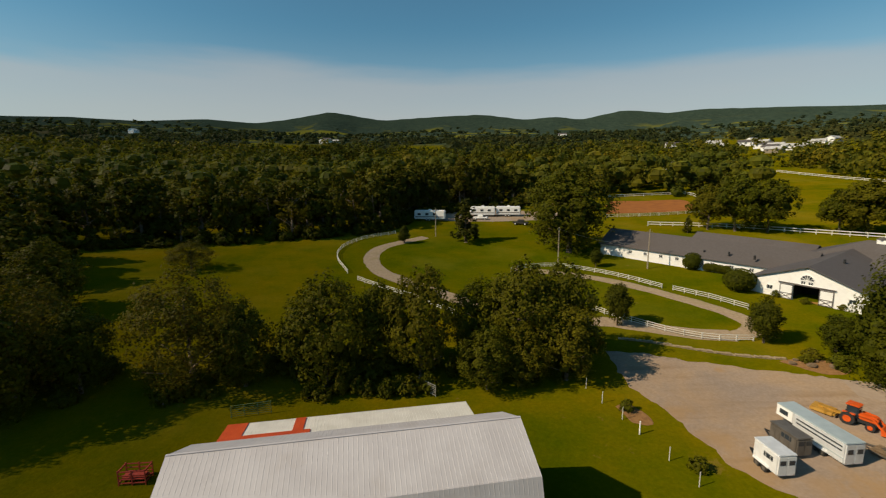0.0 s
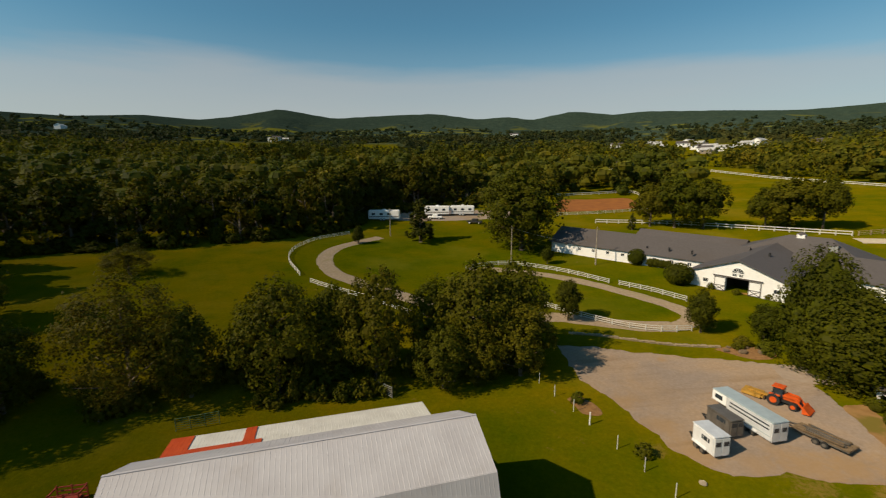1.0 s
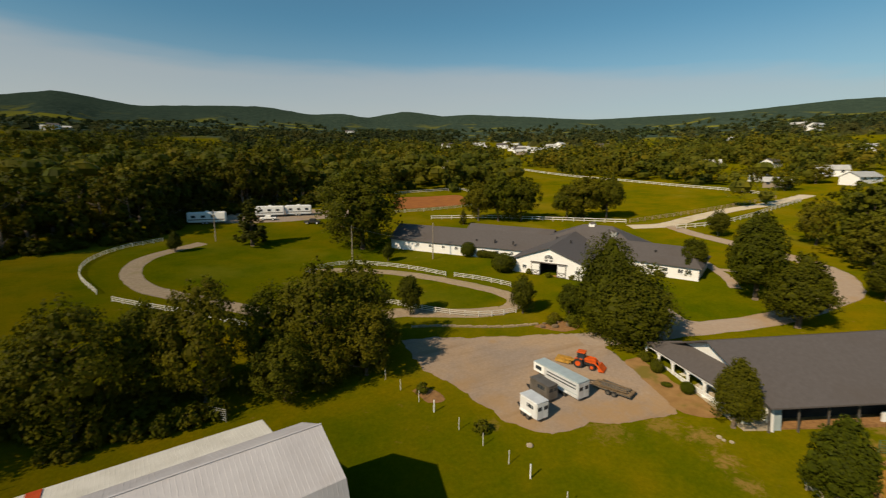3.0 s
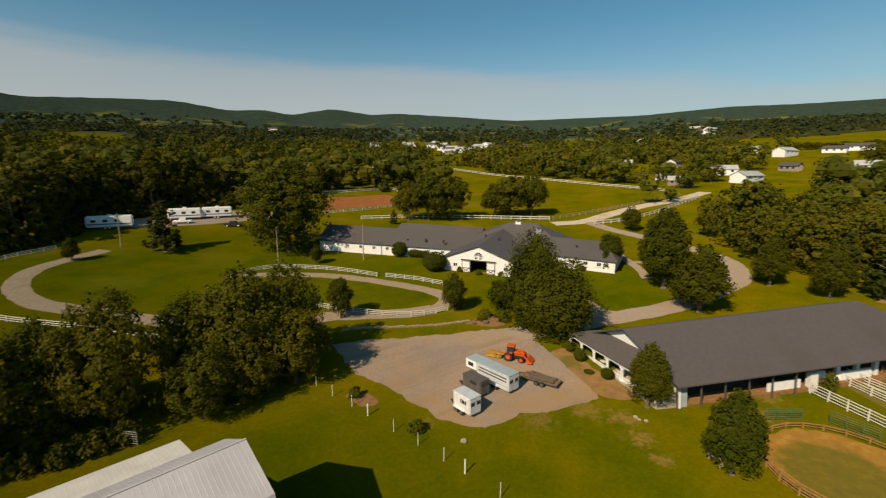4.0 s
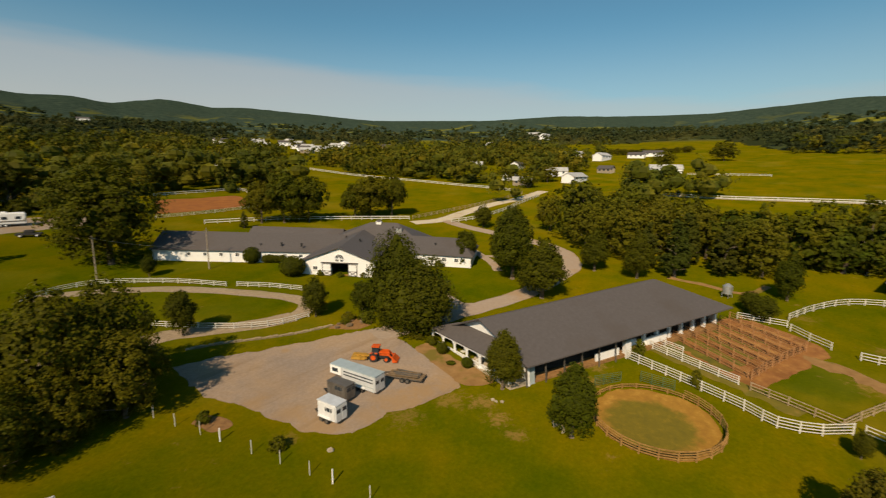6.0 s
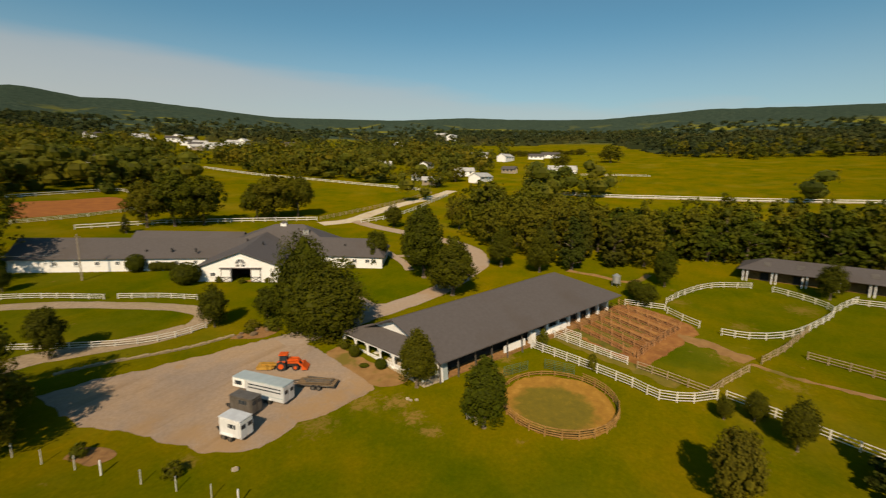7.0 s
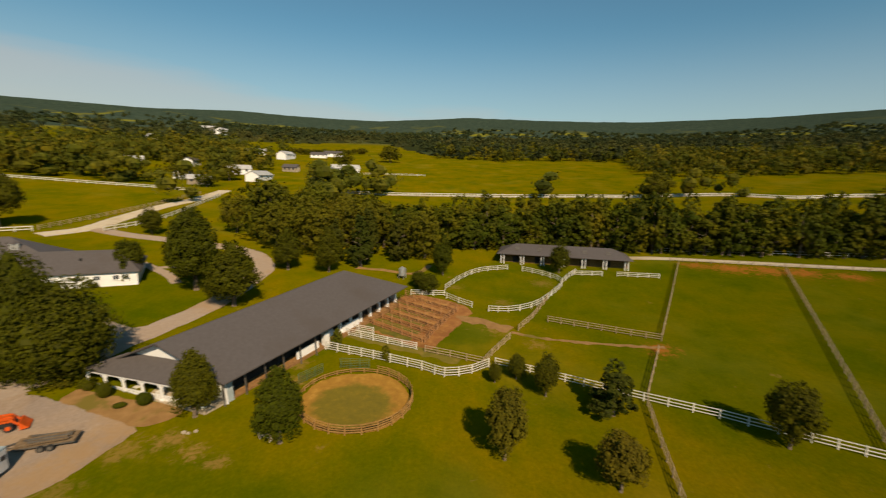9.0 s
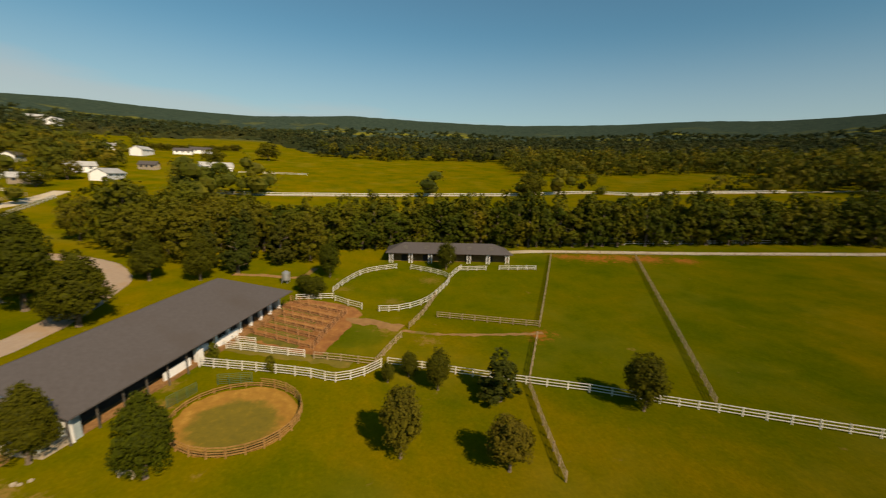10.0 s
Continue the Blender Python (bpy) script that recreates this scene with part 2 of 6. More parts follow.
def yard_material():
    m = material("yard_gravel", (0.25, 0.19, 0.14), 0.95)
    fine = ramp_of(m, noise_of(m, 2.6, 6.0, 0.75), [(0.3, (0.205, 0.150, 0.108)), (0.55, (0.252, 0.190, 0.142)), (0.8, (0.30, 0.235, 0.185))])
    broad = ramp_of(m, noise_of(m, 0.13, 4.0, 0.6, dist=0.6), [(0.35, (0.86, 0.88, 0.94)), (0.52, (1.0, 0.98, 0.96)), (0.68, (1.10, 1.02, 0.88))])
    col = mixed(m, 1.0, fine, broad, "MULTIPLY")
    lines = m.node_tree.nodes.new("ShaderNodeMapping")
    m.node_tree.links.new(place_of(m), lines.inputs[0])
    lines.inputs[2].default_value, lines.inputs[3].default_value = (0, 0, radians(35)), (0.05, 0.55, 0.1)
    col = mixed(m, smooth(m, noise_of(m, 1.0, 4.0, 0.6, vec=lines.outputs[0]), 0.5, 0.7), col, mixed(m, 1.0, col, (0.84, 0.80, 0.74), "MULTIPLY"))
    ragged = calc(m, "MULTIPLY_ADD", noise_of(m, 0.8, 6.0, 0.7, dist=0.3), 1.1, -0.55)
    for x, y, r, much in WORN:
        d = m.node_tree.nodes.new("ShaderNodeVectorMath")
        d.operation = "DISTANCE"
        m.node_tree.links.new(place_of(m), d.inputs[0])
        d.inputs[1].default_value = (x, y, land(x, y))
        near = calc(m, "MULTIPLY_ADD", d.outputs["Value"], -0.7 / r, 0.85)
        col = mixed(m, calc(m, "MULTIPLY", smooth(m, calc(m, "ADD", near, ragged), 0.0, 0.8), 0.7 * much), col, (0.26, 0.155, 0.066))
    paint(m, col)
    bumped(m, noise_of(m, 4.0, 4.0), 0.4, 0.03)
    return m


YARD = yard_material()
GRAVEL = speckled("gravel", [(0.3, (0.232, 0.174, 0.130)), (0.6, (0.262, 0.203, 0.157)), (0.8, (0.29, 0.232, 0.185))], 1.6, 0.95, second=(0.10, (0.245, 0.165, 0.098), 0.48, 0.68), bump=0.03)
LANE = speckled("lane_gravel", [(0.3, (0.33, 0.275, 0.20)), (0.6, (0.41, 0.345, 0.26)), (0.8, (0.46, 0.395, 0.31))], 1.2, 0.95, second=(0.15, (0.30, 0.235, 0.15), 0.5, 0.72))
TRACK = speckled("track_gravel", [(0.3, (0.20, 0.145, 0.09)), (0.6, (0.28, 0.21, 0.14)), (0.8, (0.34, 0.265, 0.185))], 2.0, 0.95, second=(0.2, (0.22, 0.17, 0.09), 0.5, 0.7), bump=0.03)
DIRT = speckled("red_dirt", [(0.3, (0.145, 0.050, 0.010)), (0.55, (0.22, 0.092, 0.022)), (0.8, (0.30, 0.148, 0.040))], 0.7, 0.95, second=(0.25, (0.15, 0.058, 0.010), 0.5, 0.66), bump=0.05)
SAND = speckled("tan_sand", [(0.3, (0.19, 0.098, 0.018)), (0.6, (0.25, 0.140, 0.030)), (0.8, (0.31, 0.19, 0.055))], 0.8, 0.95, bump=0.04)


def pen_ground():
    """Sand that thin grass has grown over towards the middle of the round pen."""
    m = material("pen_ground", (0.2, 0.12, 0.03), 0.95)
    sand = ramp_of(m, noise_of(m, 0.9, 6.0, 0.7), [(0.3, (0.185, 0.086, 0.008)), (0.55, (0.25, 0.125, 0.014)), (0.8, (0.37, 0.215, 0.045))])
    turf = ramp_of(m, noise_of(m, 1.1, 6.0, 0.75, dist=0.5), [(0.35, (0.090, 0.072, 0.001)), (0.58, (0.125, 0.092, 0.002)), (0.78, (0.21, 0.128, 0.008))])
    d = m.node_tree.nodes.new("ShaderNodeVectorMath")
    d.operation = "DISTANCE"
    m.node_tree.links.new(place_of(m), d.inputs[0])
    d.inputs[1].default_value = (51.2, 8.9, land(51.2, 8.9))
    ragged = calc(m, "MULTIPLY_ADD", noise_of(m, 0.5, 5.0, 0.7), 3.2, -1.6)
    paint(m, mixed(m, smooth(m, calc(m, "ADD", d.outputs["Value"], ragged), 5.3, 3.9), sand, turf))
    bumped(m, noise_of(m, 2.0, 4.0), 0.5, 0.05)
    return m


PATHDIRT = speckled("path_dirt", [(0.3, (0.17, 0.088, 0.026)), (0.7, (0.245, 0.135, 0.048))], 0.8, 0.95, second=(0.3, (0.12, 0.088, 0.010), 0.5, 0.66))
CLAY = speckled("arena_clay", [(0.3, (0.17, 0.050, 0.005)), (0.7, (0.25, 0.085, 0.009))], 0.3, 0.95)
WHITE = speckled("white_paint", [(0.2, (0.78, 0.77, 0.75)), (0.55, (0.87, 0.86, 0.84))], 1.5, 0.6, second=(0.35, (0.64, 0.61, 0.55), 0.62, 0.85))
FENCEWHITE = speckled("weathered_white_paint", [(0.2, (0.52, 0.49, 0.43)), (0.55, (0.68, 0.65, 0.59))], 1.5, 0.7, second=(0.4, (0.44, 0.39, 0.31), 0.55, 0.8))
OLDWOOD = speckled("weathered_wood", [(0.3, (0.20, 0.135, 0.075)), (0.7, (0.43, 0.325, 0.21))], 2.5, 0.9)
BROWNWOOD = speckled("brown_wood", [(0.3, (0.165, 0.080, 0.020)), (0.7, (0.33, 0.185, 0.056))], 2.5, 0.9)
SHINGLE = speckled("grey_shingles", [(0.3, (0.082, 0.070, 0.066)), (0.6, (0.096, 0.082, 0.079)), (0.8, (0.110, 0.096, 0.092))], 2.2, 0.75, second=(0.1, (0.082, 0.066, 0.058), 0.5, 0.75), bump=0.02)
# near-black colour that stands in for shade inside buildings and doorways
SHADE_DARK = speckled("interior_shade", [(0.3, (0.02, 0.016, 0.013)), (0.7, (0.04, 0.032, 0.026))], 1.0, 0.9)
BARK = speckled("bark", [(0.3, (0.10, 0.072, 0.048)), (0.7, (0.22, 0.165, 0.115))], 3.0, 0.95)
TINWHITE = speckled("white_metal_roof", [(0.25, (0.54, 0.52, 0.48)), (0.6, (0.66, 0.64, 0.60))], 0.5, 0.45, second=(0.22, (0.48, 0.44, 0.38), 0.55, 0.8))
TIN = speckled("aged_metal_roof", [(0.25, (0.45, 0.42, 0.43)), (0.6, (0.53, 0.50, 0.51))], 0.35, 0.5, second=(0.3, (0.42, 0.375, 0.36), 0.5, 0.85))
TINRED = speckled("red_metal_roof", [(0.3, (0.42, 0.048, 0.012)), (0.7, (0.53, 0.078, 0.02))], 0.8, 0.5)
ALU = speckled("brushed_aluminium", [(0.3, (0.62, 0.63, 0.64)), (0.7, (0.77, 0.78, 0.79))], 1.2, 0.45, 0.25)
ALUWHITE = speckled("bright_aluminium", [(0.3, (0.73, 0.73, 0.73)), (0.7, (0.85, 0.85, 0.85))], 1.5, 0.4, 0.15)
TEAL = speckled("pale_blue_roof", [(0.3, (0.36, 0.43, 0.45)), (0.7, (0.45, 0.52, 0.54))], 1.2, 0.45, 0.1)
STEELBROWN = speckled("brown_steel", [(0.3, (0.10, 0.085, 0.07)), (0.7, (0.17, 0.15, 0.13))], 1.2, 0.5, 0.2)
ORANGE = speckled("orange_paint", [(0.3, (0.62, 0.075, 0.01)), (0.7, (0.75, 0.12, 0.02))], 2.0, 0.4)
RED = speckled("faded_red_paint", [(0.3, (0.15, 0.013, 0.008)), (0.7, (0.27, 0.030, 0.016))], 2.0, 0.6)
YELLOW = speckled("worn_yellow_paint", [(0.3, (0.35, 0.17, 0.02)), (0.7, (0.48, 0.26, 0.04))], 2.0, 0.6)
BLACK = material("black_rubber", (0.02, 0.02, 0.02), 0.7)
GALV = speckled("galvanised_tube", [(0.3, (0.40, 0.40, 0.38)), (0.7, (0.55, 0.55, 0.52))], 2.0, 0.45, 0.6)
GREENPAINT = speckled("green_paint", [(0.3, (0.05, 0.10, 0.05)), (0.7, (0.085, 0.155, 0.08))], 2.0, 0.5)
GLASS = material("dark_window_glass", (0.03, 0.04, 0.05), 0.08)
TIMBER = speckled("old_timber", [(0.3, (0.095, 0.060, 0.032)), (0.7, (0.175, 0.120, 0.070))], 2.5, 0.9)
FIELDSTONE = speckled("field_stone", [(0.3, (0.17, 0.125, 0.07)), (0.7, (0.30, 0.23, 0.14))], 1.2, 0.9)
STONE = speckled("pale_stone", [(0.3, (0.27, 0.215, 0.15)), (0.7, (0.40, 0.335, 0.25))], 1.2, 0.9)
MULCH = speckled("mulch", [(0.3, (0.13, 0.062, 0.020)), (0.7, (0.24, 0.125, 0.045))], 2.5, 0.95)
LEAF = leaf_material("broad_leaves", (0.010, 0.013, 0.002), (0.120, 0.115, 0.008))
LEAF_DEEP = leaf_material("deep_green_leaves", (0.008, 0.011, 0.002), (0.080, 0.084, 0.006))
LEAF_OLIVE = leaf_material("olive_leaves", (0.020, 0.020, 0.003), (0.145, 0.118, 0.012))
LEAF_PINE = leaf_material("needles", (0.011, 0.015, 0.003), (0.074, 0.080, 0.011))
LEAF_WOOD = leaf_material("wood_leaves", (0.010, 0.012, 0.002), (0.118, 0.107, 0.009), 0.075)
LEAF_GROVE = leaf_material("grove_leaves", (0.012, 0.014, 0.003), (0.138, 0.127, 0.010))
LEAF_ROW = leaf_material("row_leaves", (0.016, 0.020, 0.003), (0.115, 0.120, 0.010), 0.1)
# narrow bluish range: distance haze put into the far canopy's leaf colour
LEAF_HAZED = leaf_material("hazed_canopy", (0.032, 0.040, 0.016), (0.068, 0.077, 0.027), 0.010)
LEAF_FAR = leaf_material("wood_canopy", (0.020, 0.023, 0.004), (0.155, 0.145, 0.016), 0.045)
PEN = pen_ground()
RUSTPIPE = speckled("rusty_pipe", [(0.3, (0.26, 0.105, 0.035)), (0.7, (0.42, 0.215, 0.09))], 2.0, 0.8)
RUNSOIL = speckled("run_soil", [(0.3, (0.22, 0.095, 0.030)), (0.7, (0.33, 0.168, 0.042))], 0.7, 0.95, second=(0.5, (0.21, 0.085, 0.018), 0.5, 0.7))
RUNTURF = speckled("run_turf", [(0.36, (0.066, 0.060, 0.002)), (0.55, (0.098, 0.080, 0.003)), (0.74, (0.16, 0.10, 0.012))], 0.6, 1.0, detail=6.0, dist=0.5)
PENTURF = speckled("pen_turf", [(0.36, (0.090, 0.076, 0.003)), (0.55, (0.125, 0.094, 0.006)), (0.72, (0.20, 0.12, 0.026))], 0.35, 1.0, detail=6.0, dist=0.5)


# ---- building blocks ----
def mesh_of(name, bm, mat, smooth_faces=False):
    me = bpy.data.meshes.new(name)
    bm.to_mesh(me)
    bm.free()
    me.materials.append(mat)
    if smooth_faces:
        me.polygons.foreach_set("use_smooth", [True] * len(me.polygons))
    return me


def part(name, bm, mat, parent=None, label="", m=None):
    ob = new(name, mesh_of(name, bm, mat) if isinstance(bm, bmesh.types.BMesh) else bm)
    ob.parent = parent
    if m is not None:
        ob.matrix_basis = m
    if label:
        ob["label"] = label
    return ob


def thing(name, label, category, m, group="", kind=""):
    return tagged_at(new(name), label, category, m, group, kind)


def tagged_at(ob, label, category, m, group="", kind=""):
    ob.matrix_basis = m
    return tagged(ob, label, category, group, kind)


def box(bm, x0, y0, z0, x1, y1, z1, m=None):
    """A box between two corners, added to bm."""
    vs = [bm.verts.new(((m @ Vector(p)) if m else p)) for p in ((x0, y0, z0), (x1, y0, z0), (x1, y1, z0), (x0, y1, z0), (x0, y0, z1), (x1, y0, z1), (x1, y1, z1), (x0, y1, z1))]
    for f in ((3, 2, 1, 0), (4, 5, 6, 7), (0, 1, 5, 4), (1, 2, 6, 5), (2, 3, 7, 6), (3, 0, 4, 7)):
        bm.faces.new([vs[i] for i in f])
    return bm


def boxes(*some):
    bm = bmesh.new()
    for b in some:
        box(bm, *b)
    return bm


def beam(bm, a, b, w, h=None):
    """A bar of w by h from a to b."""
    a, b = Vector(a), Vector(b)
    d = b - a
    turn = d.to_track_quat("X", "Z").to_matrix().to_4x4()
    return box(bm, 0, -w / 2, -(h or w) / 2, d.length, w / 2, (h or w) / 2, Matrix.Translation(a) @ turn)


def tube(bm, a, b, r, n=8, r2=None):
    a, b = Vector(a), Vector(b)
    q = (b - a).to_track_quat("Z", "X")
    ring = [[bm.verts.new(p + q @ Vector((math.cos(i * math.tau / n) * k, math.sin(i * math.tau / n) * k, 0))) for i in range(n)] for p, k in ((a, r), (b, r if r2 is None else r2))]
    for i in range(n):
        bm.faces.new((ring[0][i], ring[0][(i + 1) % n], ring[1][(i + 1) % n], ring[1][i]))
    bm.faces.new(ring[0][::-1])
    bm.faces.new(ring[1])
    return bm


def prism(bm, outline, x0, x1, m=None):
    """An outline of (y, z), anticlockwise seen from +x, drawn out from x0 to x1."""
    rings = [[bm.verts.new((m @ Vector((x, y, z))) if m else (x, y, z)) for y, z in outline] for x in (x0, x1)]
    n = len(outline)
    for i in range(n):
        bm.faces.new((rings[0][i], rings[0][(i + 1) % n], rings[1][(i + 1) % n], rings[1][i]))
    bm.faces.new(rings[0][::-1])
    bm.faces.new(rings[1])
    bmesh.ops.recalc_face_normals(bm, faces=bm.faces)
    return bm


def slab(bm, corners, thick=0.12):
    """A flat plate under four or more corners."""
    top = [bm.verts.new(c) for c in corners]
    low = [bm.verts.new((c[0], c[1], c[2] - thick)) for c in corners]
    bm.faces.new(top)
    bm.faces.new(low[::-1])
    for i in range(len(top)):
        j = (i + 1) % len(top)
        bm.faces.new((top[i], low[i], low[j], top[j]))
    bmesh.ops.recalc_face_normals(bm, faces=bm.faces)
    return bm


def curve_of(points, step=2.0):
    """A smooth line through the points, with about a vertex each step metres."""
    p = [Vector((*q, 0)) for q in points]
    p = [2 * p[0] - p[1], *p, 2 * p[-1] - p[-2]]
    out = []
    for a, b, c, d in zip(p, p[1:], p[2:], p[3:]):
        n = max(1, round((c - b).length / step))
        for i in range(n):
            t = i / n
            out.append(0.5 * (2 * b + (c - a) * t + (2 * a - 5 * b + 4 * c - d) * t * t + (3 * b - a - 3 * c + d) * t ** 3))
    out.append(p[-2])
    return [(v.x, v.y) for v in out]


def strip(points, width, lift=0.05, ragged=0.15, step=2.0):
    """A road that lies on the land along a smooth line."""
    line = curve_of(points, step)
    bm, rows = bmesh.new(), []
    for i, (x, y) in enumerate(line):
        ax, ay = line[max(0, i - 1)]
        bx, by = line[min(len(line) - 1, i + 1)]
        d = Vector((bx - ax, by - ay)).normalized()
        row = []
        for k in (-1, -0.5, 0, 0.5, 1):
            w = k * (width / 2 + (random.uniform(-ragged, ragged) if abs(k) == 1 else 0))
            px, py = x - d.y * w, y + d.x * w
            row.append(bm.verts.new((px, py, land(px, py) + (lift if abs(k) < 1 else 0.012))))
        rows.append(row)
    for a, b in zip(rows, rows[1:]):
        for i in range(4):
            bm.faces.new((a[i + 1], a[i], b[i], b[i + 1]))
    return bm


def inside(x, y, poly):
    hit = False
    for (ax, ay), (bx, by) in zip(poly, poly[1:] + poly[:1]):
        if (ay > y) != (by > y) and x < (bx - ax) * (y - ay) / (by - ay) + ax:
            hit = not hit
    return hit


def patch(outline, lift=0.05, cell=1.0, ragged=0.25):
    """A sheet that lies on the land inside a smooth closed outline."""
    line = curve_of(outline + outline[:1], 0.7)[:-1]
    wave = lambda x, y, k: ragged * (1.6 * noise.noise(Vector((x * 0.3, y * 0.3, k))) + 1.2 * noise.noise(Vector((x * 0.9, y * 0.9, k + 5))))
    line = [(x + wave(x, y, 1.0) + random.uniform(-0.05, 0.05), y + wave(x, y, 9.0) + random.uniform(-0.05, 0.05)) for x, y in line]
    bm = bmesh.new()
    f = bm.faces.new([bm.verts.new((x, y, 0)) for x, y in line])
    if f.normal.z < 0 or f.calc_area() and sum(a[0] * b[1] - a[1] * b[0] for a, b in zip(line, line[1:] + line[:1])) < 0:
        bmesh.ops.reverse_faces(bm, faces=[f])
    xs, ys = [p[0] for p in line], [p[1] for p in line]
    for axis, lo, hi in ((0, min(xs), max(xs)), (1, min(ys), max(ys))):
        v = lo + cell * 4
        while v < hi:
            co, no = (Vector((v, 0, 0)), Vector((1, 0, 0))) if axis == 0 else (Vector((0, v, 0)), Vector((0, 1, 0)))
            bmesh.ops.bisect_plane(bm, geom=bm.verts[:] + bm.edges[:] + bm.faces[:], plane_co=co, plane_no=no)
            v += cell * 4
    bmesh.ops.triangulate(bm, faces=bm.faces)
    for v in bm.verts:
        v.co.z = land(v.co.x, v.co.y) + (0.015 if len(v.link_faces) and v.is_boundary else lift)
    return bm


# ---- ground ----
def build_ground():
    radii = [0.0]
    while radii[-1] < 4800:
        radii.append(radii[-1] + max(2.0, radii[-1] * 0.035))
    n = 360
    verts, faces = [(0, 0, 0.0)], []
    for r in radii[1:]:
        a = np.arange(n) * math.tau / n
        x, y = r * np.cos(a), r * np.sin(a)
        verts += list(zip(x, y, hills(x, y)))
    for i in range(n):
        faces.append((0, 1 + i, 1 + (i + 1) % n))
    for k in range(len(radii) - 2):
        p, q = 1 + k * n, 1 + (k + 1) * n
        faces += [(p + i, q + i, q + (i + 1) % n, p + (i + 1) % n) for i in range(n)]
    me = bpy.data.meshes.new("ground")
    me.from_pydata(verts, [], faces)
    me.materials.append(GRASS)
    me.polygons.foreach_set("use_smooth", [True] * len(me.polygons))
    return tagged(new("ground", me), "olive-green mown grass and pasture rising to wooded hills", "ground", kind="structure")


build_ground()


def lay(name, bm, mat, label, category):
    return tagged(new(name, mesh_of(name, bm, mat)), label, category, kind="structure")


LOT = [(24.0, 62.5), (31, 60.0), (40, 55.7), (49.5, 51.5), (50.2, 46), (49.2, 41), (47.4, 36), (46.4, 32), (45.2, 30.2), (43, 30.6), (39, 32.2), (33.5, 33.4), (29.5, 35), (27.6, 38), (26.3, 42.5), (25, 48), (23.4, 54)]
lay("gravel_lot", patch(LOT, 0.06, ragged=0.4), YARD, "pale tan gravel parking yard with worn dirt patches", "gravel yard")

lay("track", strip([(-5.5, 139), (-11.7, 133), (-16.9, 126.7), (-18.9, 119), (-18, 111), (-14.5, 102.5), (-9, 96.2), (-3, 90.5), (4.3, 83.2), (11, 77), (19, 73.2), (27, 72.8), (33.5, 69.6), (39, 66.9), (44.5, 65.4)], 4.0), TRACK, "narrow curving tan gravel track through the lawn", "track")
lay("track_loop", strip([(43.5, 65.4), (47, 66.0), (49.9, 68.8), (49.6, 73), (47.4, 78), (43.0, 85.2), (37.3, 92.6), (31.5, 97.4), (24.5, 101.5), (17, 103.5)], 3.2), TRACK, "narrow curving gravel track beside white rail fences", "track")
lay("driveway", strip([(48.5, 49.5), (53, 48), (58.5, 46), (64, 44.6), (71, 42.2), (80.6, 39.6), (92, 38.6), (102.6, 38.7), (109.3, 41.4), (115.5, 46.2), (121, 56), (124, 70), (127, 86), (131, 98)], 4.6, 0.06), GRAVEL, "pale gravel driveway winding past the stable", "driveway")
lay("driveway_spur", strip([(71, 54), (68.3, 49), (67.6, 45.5), (71, 42)], 3.4, 0.07), GRAVEL, "pale gravel spur of the driveway", "driveway")
lay("lane_road", strip([(120, 104), (131, 99.5), (149, 101.5), (172, 103.2), (190, 101.5), (209, 101.8), (224, 103)], 6.0, 0.09), LANE, "pale farm lane between white fences", "road")
lay("camper_yard", patch([(-14, 172), (2, 166), (24, 164), (45, 168), (48, 178), (30, 186), (5, 185)], 0.08), GRAVEL, "grey gravel yard where camper trailers park", "gravel yard")
lay("arena", patch([(64, 174), (80, 172.5), (97, 174.5), (106.5, 198), (90, 201), (75, 202)], 0.1), CLAY, "red clay riding arena", "riding arena")
lay("corral_ground", patch([(74.5, 12.4), (67.5, 3.5), (65.2, 0.2), (70, -2.5), (76, -5.4), (82, -7.6), (87, -3.2), (89.5, 4.5), (84.5, 7.4)], 0.06), DIRT, "trampled reddish dirt of the corral", "dirt yard")
lay("worn_path", strip([(72.4, -13.6), (70.6, -17.4), (69.3, -21.4), (68.4, -25.0), (67.7, -28.7), (66.9, -32.6), (66.4, -36.4)], 0.75, 0.035, 0.3, 0.9), PATHDIRT, "bare dirt path worn between paddock gates", "path")
for x, y, w, part_way in ((72.6, 7.9, 1.9, 1.0), (75.2, 6.7, 1.8, 1.0), (77.8, 5.3, 1.5, 0.9), (80.4, 4.1, 0.9, 0.8), (83.0, 2.9, 0.7, 0.7)):
    lay("run_grass", strip([(x + 2.8, y + 3.9), (x + 0.4, y + 0.5), (x - 3.6 * part_way, y - 5.0 * part_way)], w, 0.09, 0.35, 0.8), RUNTURF, "thin olive grass growing in a corral run", "grass")
for x, y in ((78.6, 3.4), (81.2, 2.2), (83.8, 0.9), (86.2, -0.3)):
    lay("run_middle", strip([(x + 2.6, y + 4.4), (x, y + 0.4), (x - 3.0, y - 4.2)], 1.25, 0.075, 0.3, 0.8), RUNSOIL, "pale trodden soil in the middle of a corral run", "dirt")
lay("fence_lane", strip([(71.0, 13.4), (68.0, 6.8), (65.0, 0.2), (62.6, -4.6)], 2.4, 0.05, 0.4, 1.0), PENTURF, "thin trampled olive grass between two fences", "grass")
lay("stable_path", strip([(107.6, 18.2), (106.0, 10.6), (103.9, 4.3), (111.0, 0.4)], 1.5, 0.06, 0.3), PATHDIRT, "pale dirt path behind the stable", "path")
lay("worn_path", strip([(79, -4.6), (77.4, -7.4), (75.4, -10.8), (73.4, -13.6)], 2.3, 0.045, 0.6, 1.0), PATHDIRT, "bare dirt path worn along the corral", "path")


